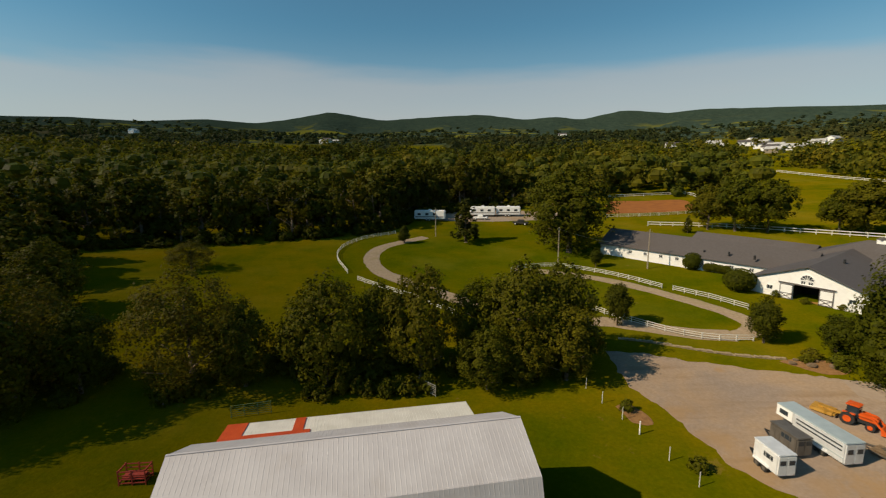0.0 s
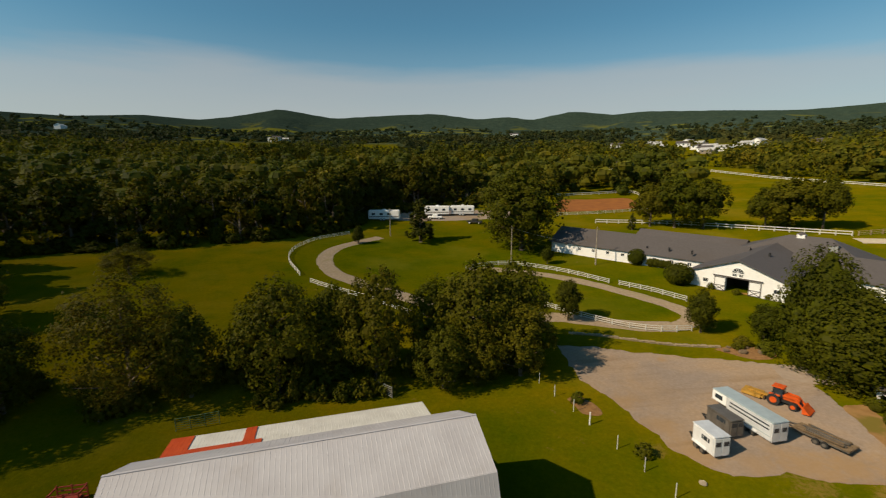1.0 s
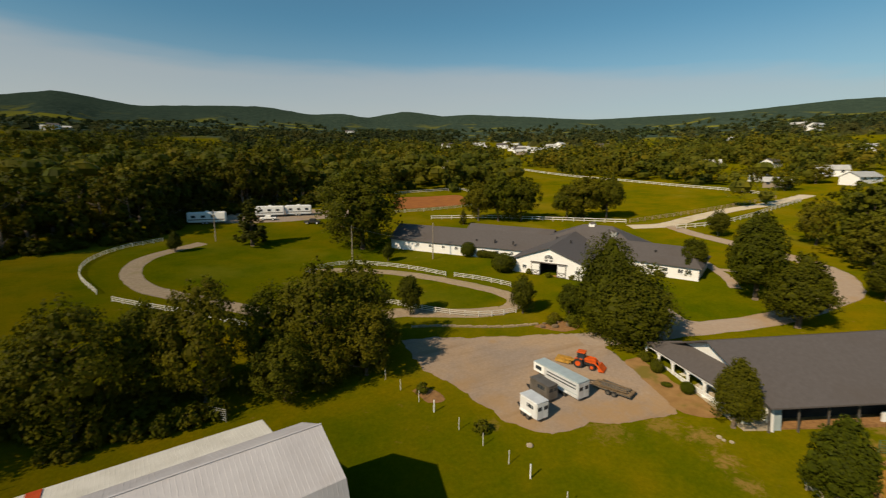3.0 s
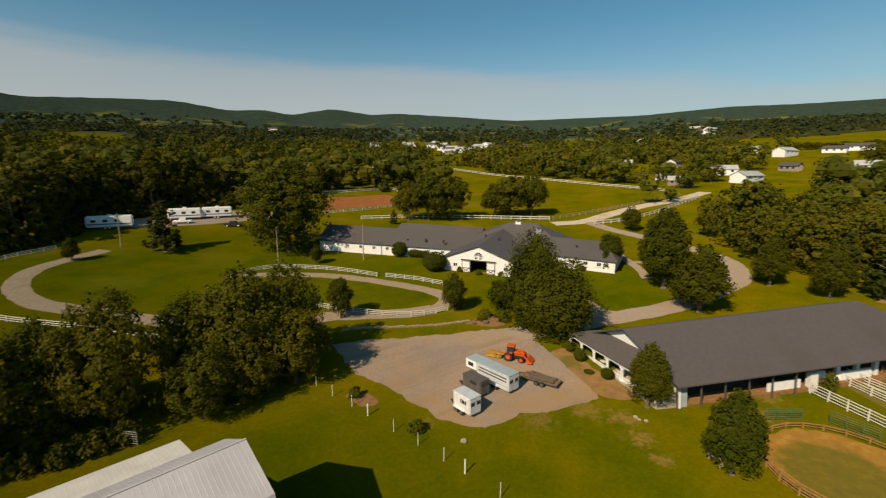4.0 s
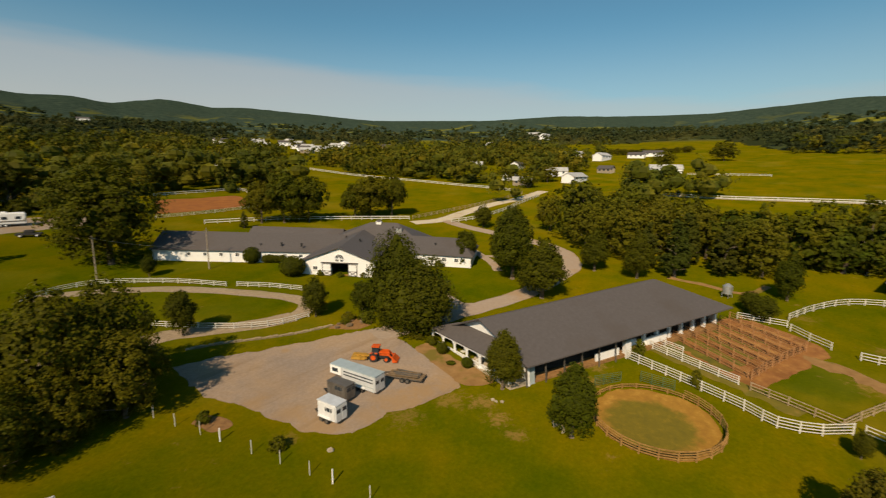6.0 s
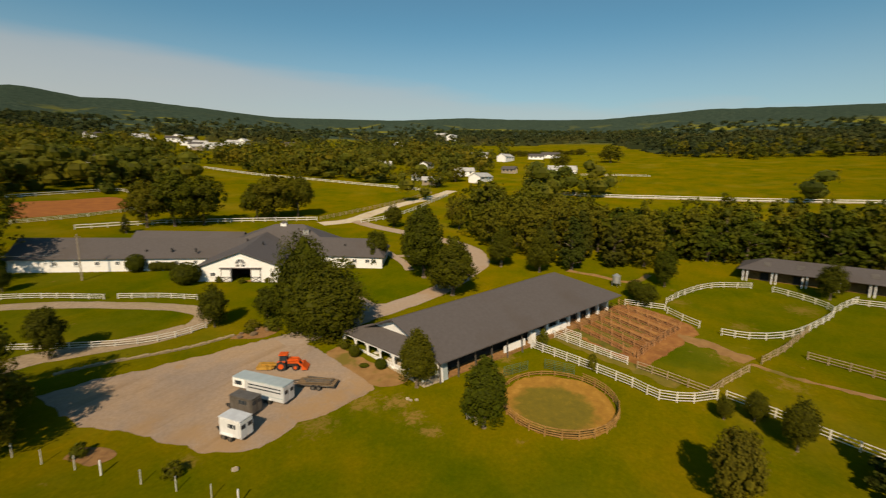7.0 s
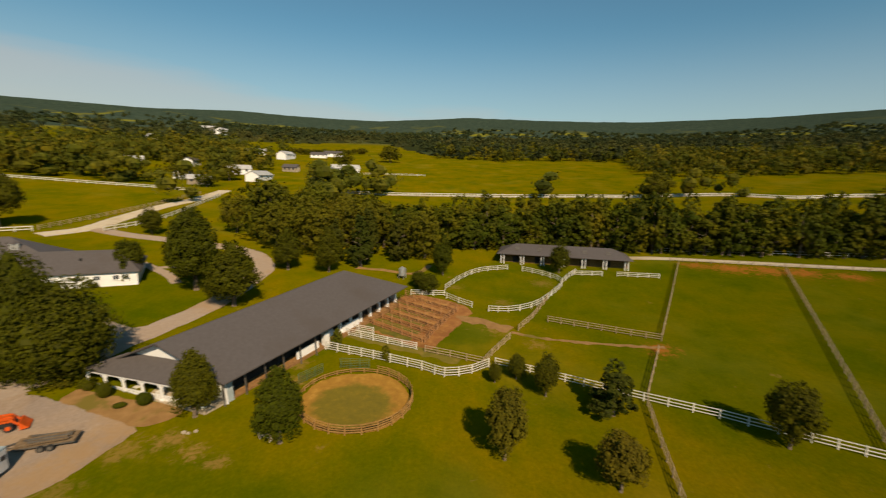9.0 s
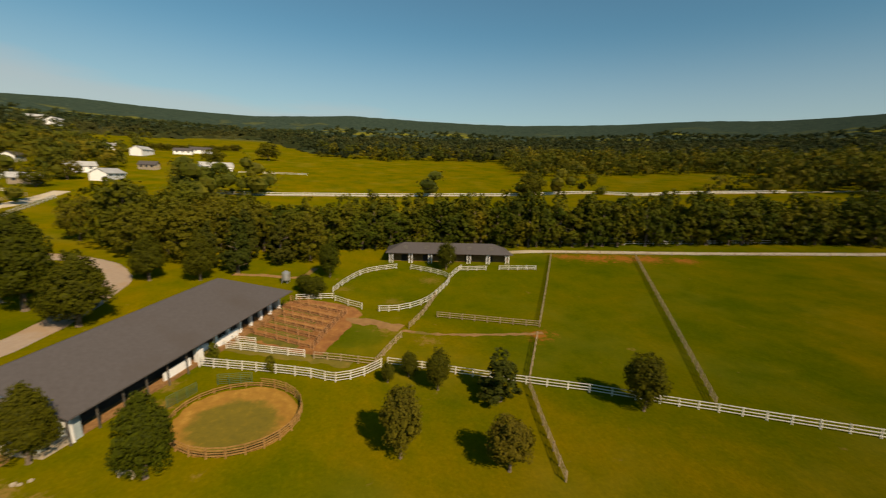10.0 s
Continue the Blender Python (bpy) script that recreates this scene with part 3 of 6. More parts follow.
# ---- trees ----
def leaves(rng, points, normals, size, flat=0.35, wild=0.33):
    """A mesh of leaf clumps: one bent quad for each point."""
    n = len(points)
    nrm = normals + rng.normal(0, wild, (n, 3))
    nrm /= np.linalg.norm(nrm, axis=1)[:, None] + 1e-9
    side = np.cross(nrm, rng.normal(0, 1, (n, 3)))
    side /= np.linalg.norm(side, axis=1)[:, None] + 1e-9
    up = np.cross(nrm, side)
    s = size * rng.uniform(0.6, 1.4, (n, 1))
    bend = nrm * s * flat
    v = np.stack([points - side * s - up * s * 0.6 - bend, points + side * s * 0.9 - up * s * 0.7, points + side * s + up * s * 0.7 - bend, points - side * s * 0.8 + up * s * 0.8], 1)
    return v.reshape(-1, 3)


def quads_mesh(name, verts, mat):
    n = len(verts) // 4
    me = bpy.data.meshes.new(name)
    me.vertices.add(n * 4)
    me.vertices.foreach_set("co", verts.astype(np.float32).ravel())
    me.loops.add(n * 4)
    me.loops.foreach_set("vertex_index", np.arange(n * 4, dtype=np.int32))
    me.polygons.add(n)
    me.polygons.foreach_set("loop_start", np.arange(0, n * 4, 4, dtype=np.int32))
    me.update(calc_edges=True)
    me.materials.append(mat)
    return me


# a ball of 24 loose quads, the dense inside of a clump of leaves
BALL = []
for axis in range(3):
    for sign in (-1, 1):
        for u, v in ((-1, -1), (0, -1), (-1, 0), (0, 0)):
            for du, dv in ((0, 0), (1, 0), (1, 1), (0, 1)):
                p = [0.0, 0.0, 0.0]
                p[axis], p[axis - 1], p[axis - 2] = sign, u + du, v + dv
                BALL.append(Vector(p).normalized())
BALL = np.array([tuple(v) for v in BALL])
# the same of 6 quads, for far trees
BLOCK = np.array([tuple(p) for axis in range(3) for sign in (-1, 1) for u, v in ((-1, -1), (1, -1), (1, 1), (-1, 1)) for p in [np.roll((sign, u, v), axis) / 3 ** 0.5]]) * 1.12


def crown_points(rng, count, h, r, foot, form, lumps, core=0.80, ball=BALL):
    """Points, outward directions and dense insides of a crown of clumps on limbs. form: round, egg, cone, pine."""
    c, rad = [], []
    full = form in ("egg", "ball")
    big = max(3, lumps // (2 if full else 5))
    for i in range(big):
        t = (i + rng.uniform(0.1, 0.9)) / big
        w = {"round": math.sin(math.pi * min(1, 0.16 + 0.84 * t)) ** 0.6, "ball": math.sin(math.pi * (0.12 + 0.85 * t)) ** 0.65, "egg": min(1, 0.66 + 1.5 * t) * (1 - t ** 1.7) ** 0.8, "pine": (1 - t) ** 0.6 * rng.uniform(0.65, 1.0)}[form]
        a, k = i * 2.4 + rng.uniform(-0.5, 0.5), (rng.uniform(0.9, 1.0) if full else math.sqrt(rng.uniform(0.3, 1.0)))
        size = {"round": 0.40, "egg": 0.28, "ball": 0.32, "pine": 0.30}[form] * r * (rng.uniform(0.8, 1.15) if full else rng.uniform(0.65, 1.2) * (0.6 + 0.4 * w))
        d = max(0.0, w * r - size * 0.9) * k
        c.append((math.cos(a) * d, math.sin(a) * d, h * (foot + (0.98 - foot) * t) + size * (0.5 - 1.2 * t)))
        rad.append(size)
        if full and i % 5 == 2:
            c.append((0, 0, h * (foot + (0.98 - foot) * t)))
            rad.append(max(0.2 * r, 0.8 * w * r))
    c, rad = np.array(c), np.array(rad)
    # smaller clumps on the outside of the large ones
    own = rng.choice(len(rad), lumps * 3, p=rad ** 2 / (rad ** 2).sum())
    d = rng.normal(0, 1, (len(own), 3))
    d[:, 2] += 0.25
    d /= np.linalg.norm(d, axis=1)[:, None]
    small = rad[own] * rng.uniform(0.20, 0.46, len(own))
    sc = c[own] + d * (rad[own] * rng.uniform(0.70, 1.05 if full else 1.32, len(own)))[:, None]
    pick = rng.choice(len(own), int(count * 1.9), p=small ** 2 / (small ** 2).sum())
    e = rng.normal(0, 1, (len(pick), 3))
    e[:, 2] += 0.2
    e /= np.linalg.norm(e, axis=1)[:, None]
    p = sc[pick] + e * (small[pick] * rng.uniform(0.6, 1.15, len(pick)) * np.where(rng.uniform(0, 1, len(pick)) > 0.8, 1.1 if full else 1.45, 1.0))[:, None]
    deep = np.min(np.linalg.norm(p[:, None, :] - c[None], axis=2) / rad[None], axis=1)
    keep = np.argsort(-deep + rng.uniform(0, 0.35, len(deep)))[:count]
    whole = (p - np.array([0, 0, h * (foot + 0.9) * 0.5])) / np.array([r, r, h * (1 - foot) * 0.5])
    n = 0.7 * e + 0.6 * d[pick] + 0.75 * whole
    n /= np.linalg.norm(n, axis=1)[:, None] + 1e-9
    cores = np.concatenate([ball * (k * core) * rng.uniform(0.88, 1.06, (len(ball), 1)) + q for q, k in zip(c, rad)])
    return p[keep], n[keep], cores


def trunk_mesh(rng, h, r, foot, lean=0.04, limbs=7):
    bm = bmesh.new()
    base = h * 0.022 + 0.05
    top = Vector((rng.uniform(-lean, lean) * h, rng.uniform(-lean, lean) * h, h * 0.72))
    mid = top * 0.45 + Vector((rng.uniform(-0.02, 0.02) * h, rng.uniform(-0.02, 0.02) * h, 0))
    tube(bm, (0, 0, -0.4), (0, 0, 0.25), base * 1.35, 9, base)
    tube(bm, (0, 0, 0.2), mid, base, 9, base * 0.7)
    tube(bm, mid, top, base * 0.7, 8, base * 0.15)
    for i in range(limbs):
        t = rng.uniform(max(0.12, foot), 0.85)
        a = i * 2.4 + rng.uniform(-0.4, 0.4)
        s = mid.lerp(top, (t - 0.45) / 0.55) if t > 0.45 else mid * (t / 0.45)
        k = r * rng.uniform(0.5, 0.8) * (1.1 - t * 0.6)
        tube(bm, s, s + Vector((math.cos(a) * k, math.sin(a) * k, k * rng.uniform(0.35, 0.8))), base * 0.36, 6, base * 0.07)
    return mesh_of("trunk", bm, BARK, True)


KINDS = {}


def tree_kind(key, h, r, foot, form, count, leaf, mat, lumps, variants=2, solid=True):
    for v in range(variants):
        rng = np.random.default_rng(abs(hash_of(key)) + v)
        p, d, cores = crown_points(rng, count, h, r, foot, form, lumps, 0.54 if form in ("egg", "ball") else 0.36)
        KINDS.setdefault(key, []).append((quads_mesh("crown", np.concatenate([leaves(rng, p, d, leaf), cores] if solid else [leaves(rng, p, d, leaf)]), mat), trunk_mesh(rng, h, r, foot), h, r))


def hash_of(text):
    return sum((i + 3) * ord(c) for i, c in enumerate(text)) * 17


tree_kind("oak", 15, 6.5, 0.10, "round", 8600, 0.155, LEAF, 120, 3)
tree_kind("dense", 15, 6.5, 0.07, "ball", 9500, 0.15, LEAF_DEEP, 120, 2)
tree_kind("grove", 15, 6.5, 0.14, "round", 3000, 0.26, LEAF_GROVE, 90, 3)
tree_kind("shade", 15, 7.5, 0.24, "round", 6000, 0.24, LEAF, 100, 2)
tree_kind("olive", 15, 7.0, 0.12, "round", 12000, 0.12, LEAF_OLIVE, 120, 2, False)
tree_kind("egg", 9, 3.1, 0.22, "egg", 8000, 0.098, LEAF_DEEP, 72, 2)
tree_kind("young", 6.5, 2.9, 0.27, "ball", 4200, 0.108, LEAF_DEEP, 52, 3)
tree_kind("bronze", 6.5, 2.9, 0.27, "ball", 4200, 0.108, LEAF_OLIVE, 52, 2)
tree_kind("pine", 14, 4.2, 0.08, "pine", 4200, 0.20, LEAF_PINE, 90, 3)
tree_kind("thicket", 1.6, 1.2, 0.0, "ball", 460, 0.11, LEAF_DEEP, 14, 2)
tree_kind("shrub", 1.6, 1.2, 0.0, "ball", 380, 0.12, LEAF, 12, 2)
tree_kind("row", 13, 5.0, 0.05, "round", 1300, 0.29, LEAF_ROW, 55, 4)
tree_kind("wood", 17, 5.5, 0.06, "round", 1150, 0.35, LEAF_WOOD, 28, 5)

for v in range(2):
    rng = np.random.default_rng(70 + v)
    d = rng.normal(0, 1, (1500, 3))
    d /= np.linalg.norm(d, axis=1)[:, None]
    ball = d * np.array([1.2, 1.2, 0.8]) * (1 + 0.035 * np.sin(d[:, :1] * 7 + v) + rng.normal(0, 0.02, (1500, 1))) + np.array([0, 0, 0.8])
    inner = BALL * np.array([1.1, 1.1, 0.72]) + np.array([0, 0, 0.8])
    KINDS.setdefault("topiary", []).append((quads_mesh("crown", np.concatenate([leaves(rng, ball, d, 0.058, 0.35, 0.25), inner]), LEAF_DEEP), trunk_mesh(rng, 1.0, 0.5, 0.0), 1.6, 1.2))

TREE_LABELS = {"row": "dark green tree in a row", "shade": "broad spreading shade tree with a bare trunk", "oak": "large full-leaved green broadleaf tree with a dark shaded base", "olive": "thin-crowned olive-green broadleaf tree", "egg": "dense egg-shaped dark green tree with a short pale trunk",
               "young": "young round-crowned green tree on the lawn", "bronze": "young olive-brown tree with a short pale trunk", "pine": "tall dark green conifer with an uneven outline", "shrub": "low rounded green shrub", "dense": "large dense dark green tree beside the stable", "grove": "full-crowned green broadleaf tree standing in a grove", "topiary": "clipped round green bush beside the barn", "wood": "tall dark tree at the edge of the woods"}


def plant(key, x, y, h, r, label="", group="", sink=0.0):
    if key == "oak" and math.hypot(x, y) > 100 and h < 20:
        key = "grove"
    n = len(KINDS[key])
    crown, trunk, h0, r0 = KINDS[key][random.randrange(n)]
    low = key in ("shrub", "thicket", "topiary")
    name = "shrub" if low else "tree"
    spin = random.uniform(0, 360)
    if key in ("young", "bronze", "egg", "shrub", "topiary"):
        r *= 0.98 if key == "egg" else 0.88
    m = pose(x, y, land(x, y) - sink, 0, 0, spin) @ Matrix.Diagonal((r / r0, r / r0, h / h0, 1))
    t = thing(name, label or TREE_LABELS[key], "shrub" if low else "tree", m, group)
    part("crown", crown, None, t)
    part("trunk", trunk, None, t)
    return t


CREEK = "trees along the creek"
for key, x, y, h, r in [
    ("olive", -50, 48.5, 15.0, 7.0), ("oak", -43.5, 50, 11, 4.2), ("olive", -30.8, 51.5, 15.8, 7.2), ("oak", -25.1, 53, 11.5, 4.2), ("oak", -15.0, 53.5, 14.6, 5.8), ("oak", -8.8, 57.5, 12.5, 4.6),
    ("oak", -3.0, 56.2, 15.2, 5.4), ("oak", 11.0, 57.6, 15.2, 6.6), ("oak", 17.0, 60.0, 14.5, 5.4), ("oak", 5.0, 60.5, 12.0, 4.6), ("olive", -63, 50, 14, 8), ("oak", -20, 58, 7, 3.2), ("oak", -62, 42, 15, 6), ("oak", 16.0, 54.6, 10.5, 4.8), ("oak", 5.5, 52.8, 8.5, 4.0), ("oak", 10.0, 53.6, 8.0, 3.6)]:
    plant(key, x, y, h, r, group=CREEK)
for key, x, y, h, r in [
    ("young", 28.8, 70.8, 6.8, 2.7), ("young", 47.2, 62.6, 6.4, 2.7), ("young", 53.4, 57.4, 5.6, 2.6), ("dense", 54.0, 45.0, 12.0, 6.8), ("dense", 53.0, 48.6, 15.6, 5.2), ("pine", 6.9, 132, 13.6, 6.2), ("egg", -11.5, 131, 5.6, 2.1),
    ("oak", 34, 118.5, 23.0, 12.4), ("shade", 89, 135, 16.0, 8.0), ("shade", 96, 131, 15, 7.5), ("shade", 83, 139, 13.6, 6.5), ("shade", 117, 122, 14.5, 8.6), ("shade", 124, 118, 16, 6), ("shade", 112, 125, 12, 6), ("pine", 75, 135.6, 5.6, 2.0),
    ("egg", 47.9, 25.6, 8.3, 2.9), ("egg", 44.2, 15.0, 8.8, 3.1), ("egg", 80.4, 35.6, 12.2, 5.5), ("egg", 87.4, 46, 17.0, 6.0), ("egg", 96, 52, 14.5, 5.2), ("egg", 103.5, 33.3, 10.2, 3.8), ("egg", 103.3, 23.8, 10.8, 3.7), ("pine", 108.2, 17.3, 13.2, 4.6),
    ("oak", 131.5, 48, 18.2, 9.0), ("oak", 140.3, 37.5, 16, 8.4), ("oak", 125, 36, 15, 7), ("oak", 132, 28, 13.5, 6.5), ("pine", 112, 24, 11, 4), ("young", 56.8, -8.9, 2.6, 1.2), ("young", 57.7, -11.9, 3.3, 1.5), ("young", 53.6, -14.9, 5.2, 2.0), ("pine", 49.6, -21.8, 6.8, 3.6),
    ("bronze", 42.3, -8.1, 7.0, 2.6), ("bronze", 38.0, -18.1, 5.3, 2.8), ("young", 43.1, -37.6, 6.8, 2.8), ("young", 105.6, -30.4, 6.4, 2.9), ("young", 103.5, -2.6, 7.8, 3.0), ("young", 90, 0.5, 4.2, 2.6), ("young", 94, 2.5, 3.5, 2.2),
    ("oak", 138, 60, 12, 5.5), ("oak", 118, 30, 13, 6.0), ("oak", 126, 24, 14, 6.5), ("pine", 119, 17, 13, 4.6), ("oak", 128, 14, 13, 6.0), ("oak", 137, 20, 14, 7.0), ("oak", 121, 42, 12.5, 5.6), ("oak", 143, 50, 15, 7.6), ("pine", 115, 9, 12, 4.4), ("oak", 124, 6, 12, 5.6), ("oak", 150, 30, 11, 6.5), ("oak", 136, 5, 10, 5.0), 
    ("young", 129.2, 80.3, 7, 4.0), ("oak", 118, 2, 12, 6), ("young", 63.0, 102.0, 4.6, 2.2), ("young", 36.5, 104.5, 4.2, 1.9), ("young", 92, 62, 7.5, 3.4), ("young", 118, 62, 8, 4), ("pine", 88.2, 60.4, 5.2, 2.0)]:
    plant(key, x, y, h, r)
for x, y, h, r in [(21.0, 47.5, 1.3, 1.0), (23.7, 37.7, 1.3, 1.1), (62.0, 80.4, 1.1, 1.0), (64.2, 76.4, 1.0, 1.0), (69.5, 70.0, 1.0, 1.0), (70.8, 67.6, 1.6, 1.3), (67.5, 72.6, 1.0, 0.9), (52.0, 55.0, 1.5, 1.8), (50.0, 57.3, 1.3, 1.5), (48.6, 56.4, 0.9, 1.1), (51.2, 53.8, 1.0, 1.2),
                  (88.5, 60.0, 2.6, 1.5), (85.0, 64.5, 1.4, 1.6), (66.0, 14.0, 2.6, 1.2), (62.2, 6.0, 2.2, 0.9), (70, 52.5, 1.1, 0.9), (52.0, 43.5, 1.2, 1.3), (52.5, 40.8, 1.0, 1.2)]:
    plant("shrub", x, y, h, r)

for x, y, h, r in [(56.6, 99.4, 3.9, 2.3), (57.6, 84.4, 4.5, 3.2)]:
    plant("topiary", x, y, h, r)
for x, y, h, r in [(50.6, 37.4, 1.9, 0.95), (49.6, 32.2, 1.5, 0.95), (51.8, 40.2, 0.9, 0.7), (49.0, 34.6, 0.35, 0.8)]:
    plant("topiary", x, y, h, r, "clipped dark green bush beside the porch")
for x, y, h, r in [(59.2, 97.4, 2.0, 1.3), (60.1, 96.6, 2.05, 1.3), (61.0, 95.8, 2.0, 1.3), (61.9, 95.0, 2.05, 1.3)]:
    plant("topiary", x, y, h, r, "clipped green hedge bush against the barn wing", "clipped hedge")

# woods that come forward beyond the meadow's end
for i in range(34):
    t = random.random()
    x, y = -112 + 46 * t + random.uniform(-4, 4), 100 - 24 * t + random.uniform(-13, 14)
    if y / -x > 0.86 and y < 92:
        x -= 8
    plant("wood", x, y, random.uniform(10, 17), random.uniform(4, 6.5), group="trees at the edge of the woods")
for x, y, h, r in [(-52.5, 41, 11, 4.4), (-47.5, 42.5, 15, 5.4), (-54, 36.5, 14, 5.5), (-78, 49, 14, 6), (-72, 62, 13, 6.5), (-66, 72, 13, 6)]:
    plant("oak", x, y, h, r, group=CREEK)
plant("olive", -58, 101, 6.5, 5.5)
for i in range(34):
    x = -44 + i * 1.3 + random.uniform(-0.8, 0.8)
    if -42 < x < -33.5 or -27.5 < x < -17:
        continue
    plant("shrub", x, 49.3 + 0.1 * (x + 30) + random.uniform(-0.8, 1.6), random.uniform(1.0, 2.6), random.uniform(1.1, 1.9), "dark tangled brush under the creek trees", "brush along the creek")
# thicket under the creek trees
for i in range(46):
    x = -66 + i * 1.85 + random.uniform(-1, 1)
    if -42 < x < -33.5:
        continue
    plant("shrub", x, 52.5 + 0.075 * (x + 30) + random.uniform(-0.6, 5), random.uniform(1.6, 4.2), random.uniform(1.3, 2.4), "dark tangled brush under the creek trees", "brush along the creek")
# the edge of the woods
EDGE = [(-118, 98), (-107, 107), (-88.4, 119), (-62.3, 128), (-33, 142), (-21, 150.5), (-16, 162), (-11, 176), (8, 187), (30, 194)]
edge = curve_of(EDGE, 5.5)
for k in range(2):
    for x, y in edge:
        q = 1 + 0.055 * k + random.uniform(0, 0.03)
        plant("wood", x * q + random.uniform(-1.5, 1.5), y * q + random.uniform(-1.5, 1.5), random.uniform(14, 20), random.uniform(4.6, 6.6), group="trees at the edge of the woods")
# brush at the foot of the woods
for x, y in edge[::1]:
    for k in range(2):
        plant("thicket", x * 0.992 + random.uniform(-2.6, 2.6), y * 0.992 + random.uniform(-2, 2), random.uniform(1.6, 4.4), random.uniform(1.6, 3.4), "dark brush at the foot of the woods", "brush along the woods")
for x, y in curve_of([(-24, 156), (-19, 166), (-13, 180), (4, 191), (22, 198)], 5.0):
    plant("wood", x + random.uniform(-1.5, 1.5), y + random.uniform(-1.5, 1.5), random.uniform(19, 24), random.uniform(6.0, 7.6), group="trees at the edge of the woods")
# the row behind the pavilion
for k in range(2):
    for x, y in curve_of([(126, 10), (129, -4), (128.5, -28), (127, -56), (117, -103), (105, -139), (88, -170)], 3.5):
        q = (0.98 if y < -56 else 1.0) + 0.045 * k
        plant("row", x * q + random.uniform(-1.5, 1.5), y * q + random.uniform(-1.5, 1.5), random.uniform(9.5, 16.5), random.uniform(4.4, 6.8), "dark green tree in the row behind the paddocks", "row of trees behind the paddocks")

# x, y, length, width, wall height of the far houses
HOUSES = [(-617, 918, 22, 10, 5), (-221, 903, 15, 9, 5), (-206, 830, 15, 9, 5), (-190, 836, 10, 8, 5), (323, 1191, 22, 10, 5), (336, 553, 16, 9, 4), (372, 549, 18, 9, 4), (339, 469, 16, 9, 4), (307, 408, 14, 8, 3.6), (337, 427, 15, 8, 3.6),
          (170, 328, 12, 8, 3.4), (365, 508, 18, 9, 4), (338, 449, 14, 8, 4), (427, 410, 15, 9, 4), (567, 342, 20, 10, 4), (320, 518, 16, 9, 4), (319, 431, 13, 8, 4), (381, 453, 16, 9, 4), (347, 393, 13, 8, 3.6), (432, 363, 14, 8, 4),
          (282, 108, 19, 8, 2.3), (441, 144, 20, 9, 3.4), (470, 112, 15, 8, 3.0), (247, 121, 11, 7, 2.6), (264, 146, 10, 6, 2.6), (332, 177, 12, 7, 3), (317, 201, 11, 7, 3), (304, 124, 14, 8, 3), (333, 99, 10, 7, 3), (349, 60, 20, 9, 2.6), (466, 172, 20, 9, 3), (494, 103, 18, 8, 3.0), (844, 389, 30, 14, 6), (948, 445, 34, 14, 6), (355, 520, 16, 9, 4), (300, 480, 14, 9, 4), (410, 480, 16, 9, 4), (290, 560, 16, 9, 4), (805, 386, 24, 12, 5)]
FIELDS = [[(122, 108), (126, 150), (160, 215), (205, 272), (216, 200), (219, 108), (150, 97)],
          [(60, 165), (58, 210), (112, 208), (125, 160), (100, 150)],
          [(150, 100), (150, 60), (160, 45), (235, 60), (232, 98)],
          [(240, 70), (236, -160), (225, -200), (205, -260), (235, -312), (285, -290), (308, -215), (327, -155), (450, -195), (495, -145), (472, -70), (505, -10), (640, 30), (800, 80), (790, 180), (560, 190), (420, 130), (330, 90)],
          [(150, -20), (235, -20), (235, -100), (225, -170), (205, -215), (185, -262), (110, -290), (80, -190), (112, -150), (140, -100)],
          [(436, 252), (525, 226), (600, 300), (680, 270), (720, 180), (700, 97), (545, 84), (492, 140), (466, 190)],
          [(225, -160), (205, -210), (255, -330), (300, -300), (320, -200)],
          [(-140, 330), (-60, 300), (-20, 330), (-50, 420), (-150, 440)], [(-20, 440), (-70, 640), (-60, 840), (10, 800), (10, 470)], [(-200, 470), (-330, 760), (-200, 860), (-120, 500)]]


GROVES = [[(226, 112), (242, 100), (290, 106), (330, 116), (420, 150), (560, 230), (520, 330), (430, 310), (300, 240), (214, 200), (210, 160)],
          [(330, -158), (312, -215), (290, -290), (245, -318), (300, -420), (520, -330), (560, -210), (470, -205)],
          [(640, 20), (510, -18), (480, -70), (500, -150), (520, -170), (700, -230), (900, -100), (820, 60)]]


def wooded(x, y, r, az):
    """How thickly trees stand at a place of the outer land."""
    if any(inside(x, y, f) for f in FIELDS):
        return 0.0
    for hx, hy, *_ in HOUSES:
        if any((x - hx * q) ** 2 + (y - hy * q) ** 2 < (260 if hx < 420 and hy > 350 else 130) for q in (1.0, 0.97, 0.94, 0.91, 0.88, 0.85)):
            return 0.0
    if any(inside(x, y, f) for f in GROVES):
        return 0.75
    n = noise.noise(Vector((x * 0.011, y * 0.011, 3.1))) + 0.5 * noise.noise(Vector((x * 0.03, y * 0.03, 7.7)))
    if az > 4 and r < 330:
        return 1.0
    if r < 205:
        return 0.0
    if az > -8:
        return 1.0 if n > (-0.28 if r < 420 else 0.05 if r < 1000 else 0.0) else 0.05
    if az > -25:
        return 1.0 if n > (-0.2 if r < 330 else 0.05) else 0.06
    if az > -62:
        return 0.85 if n > (-0.02 if r < 420 else 0.10) else (0.10 if r > 330 else 0.0)
    if az > -100:
        return 1.0 if n > (0.05 if r < 520 else -0.22) else (0.02 if r > 330 else 0.0)
    return 1.0 if n > -0.4 else 0.02


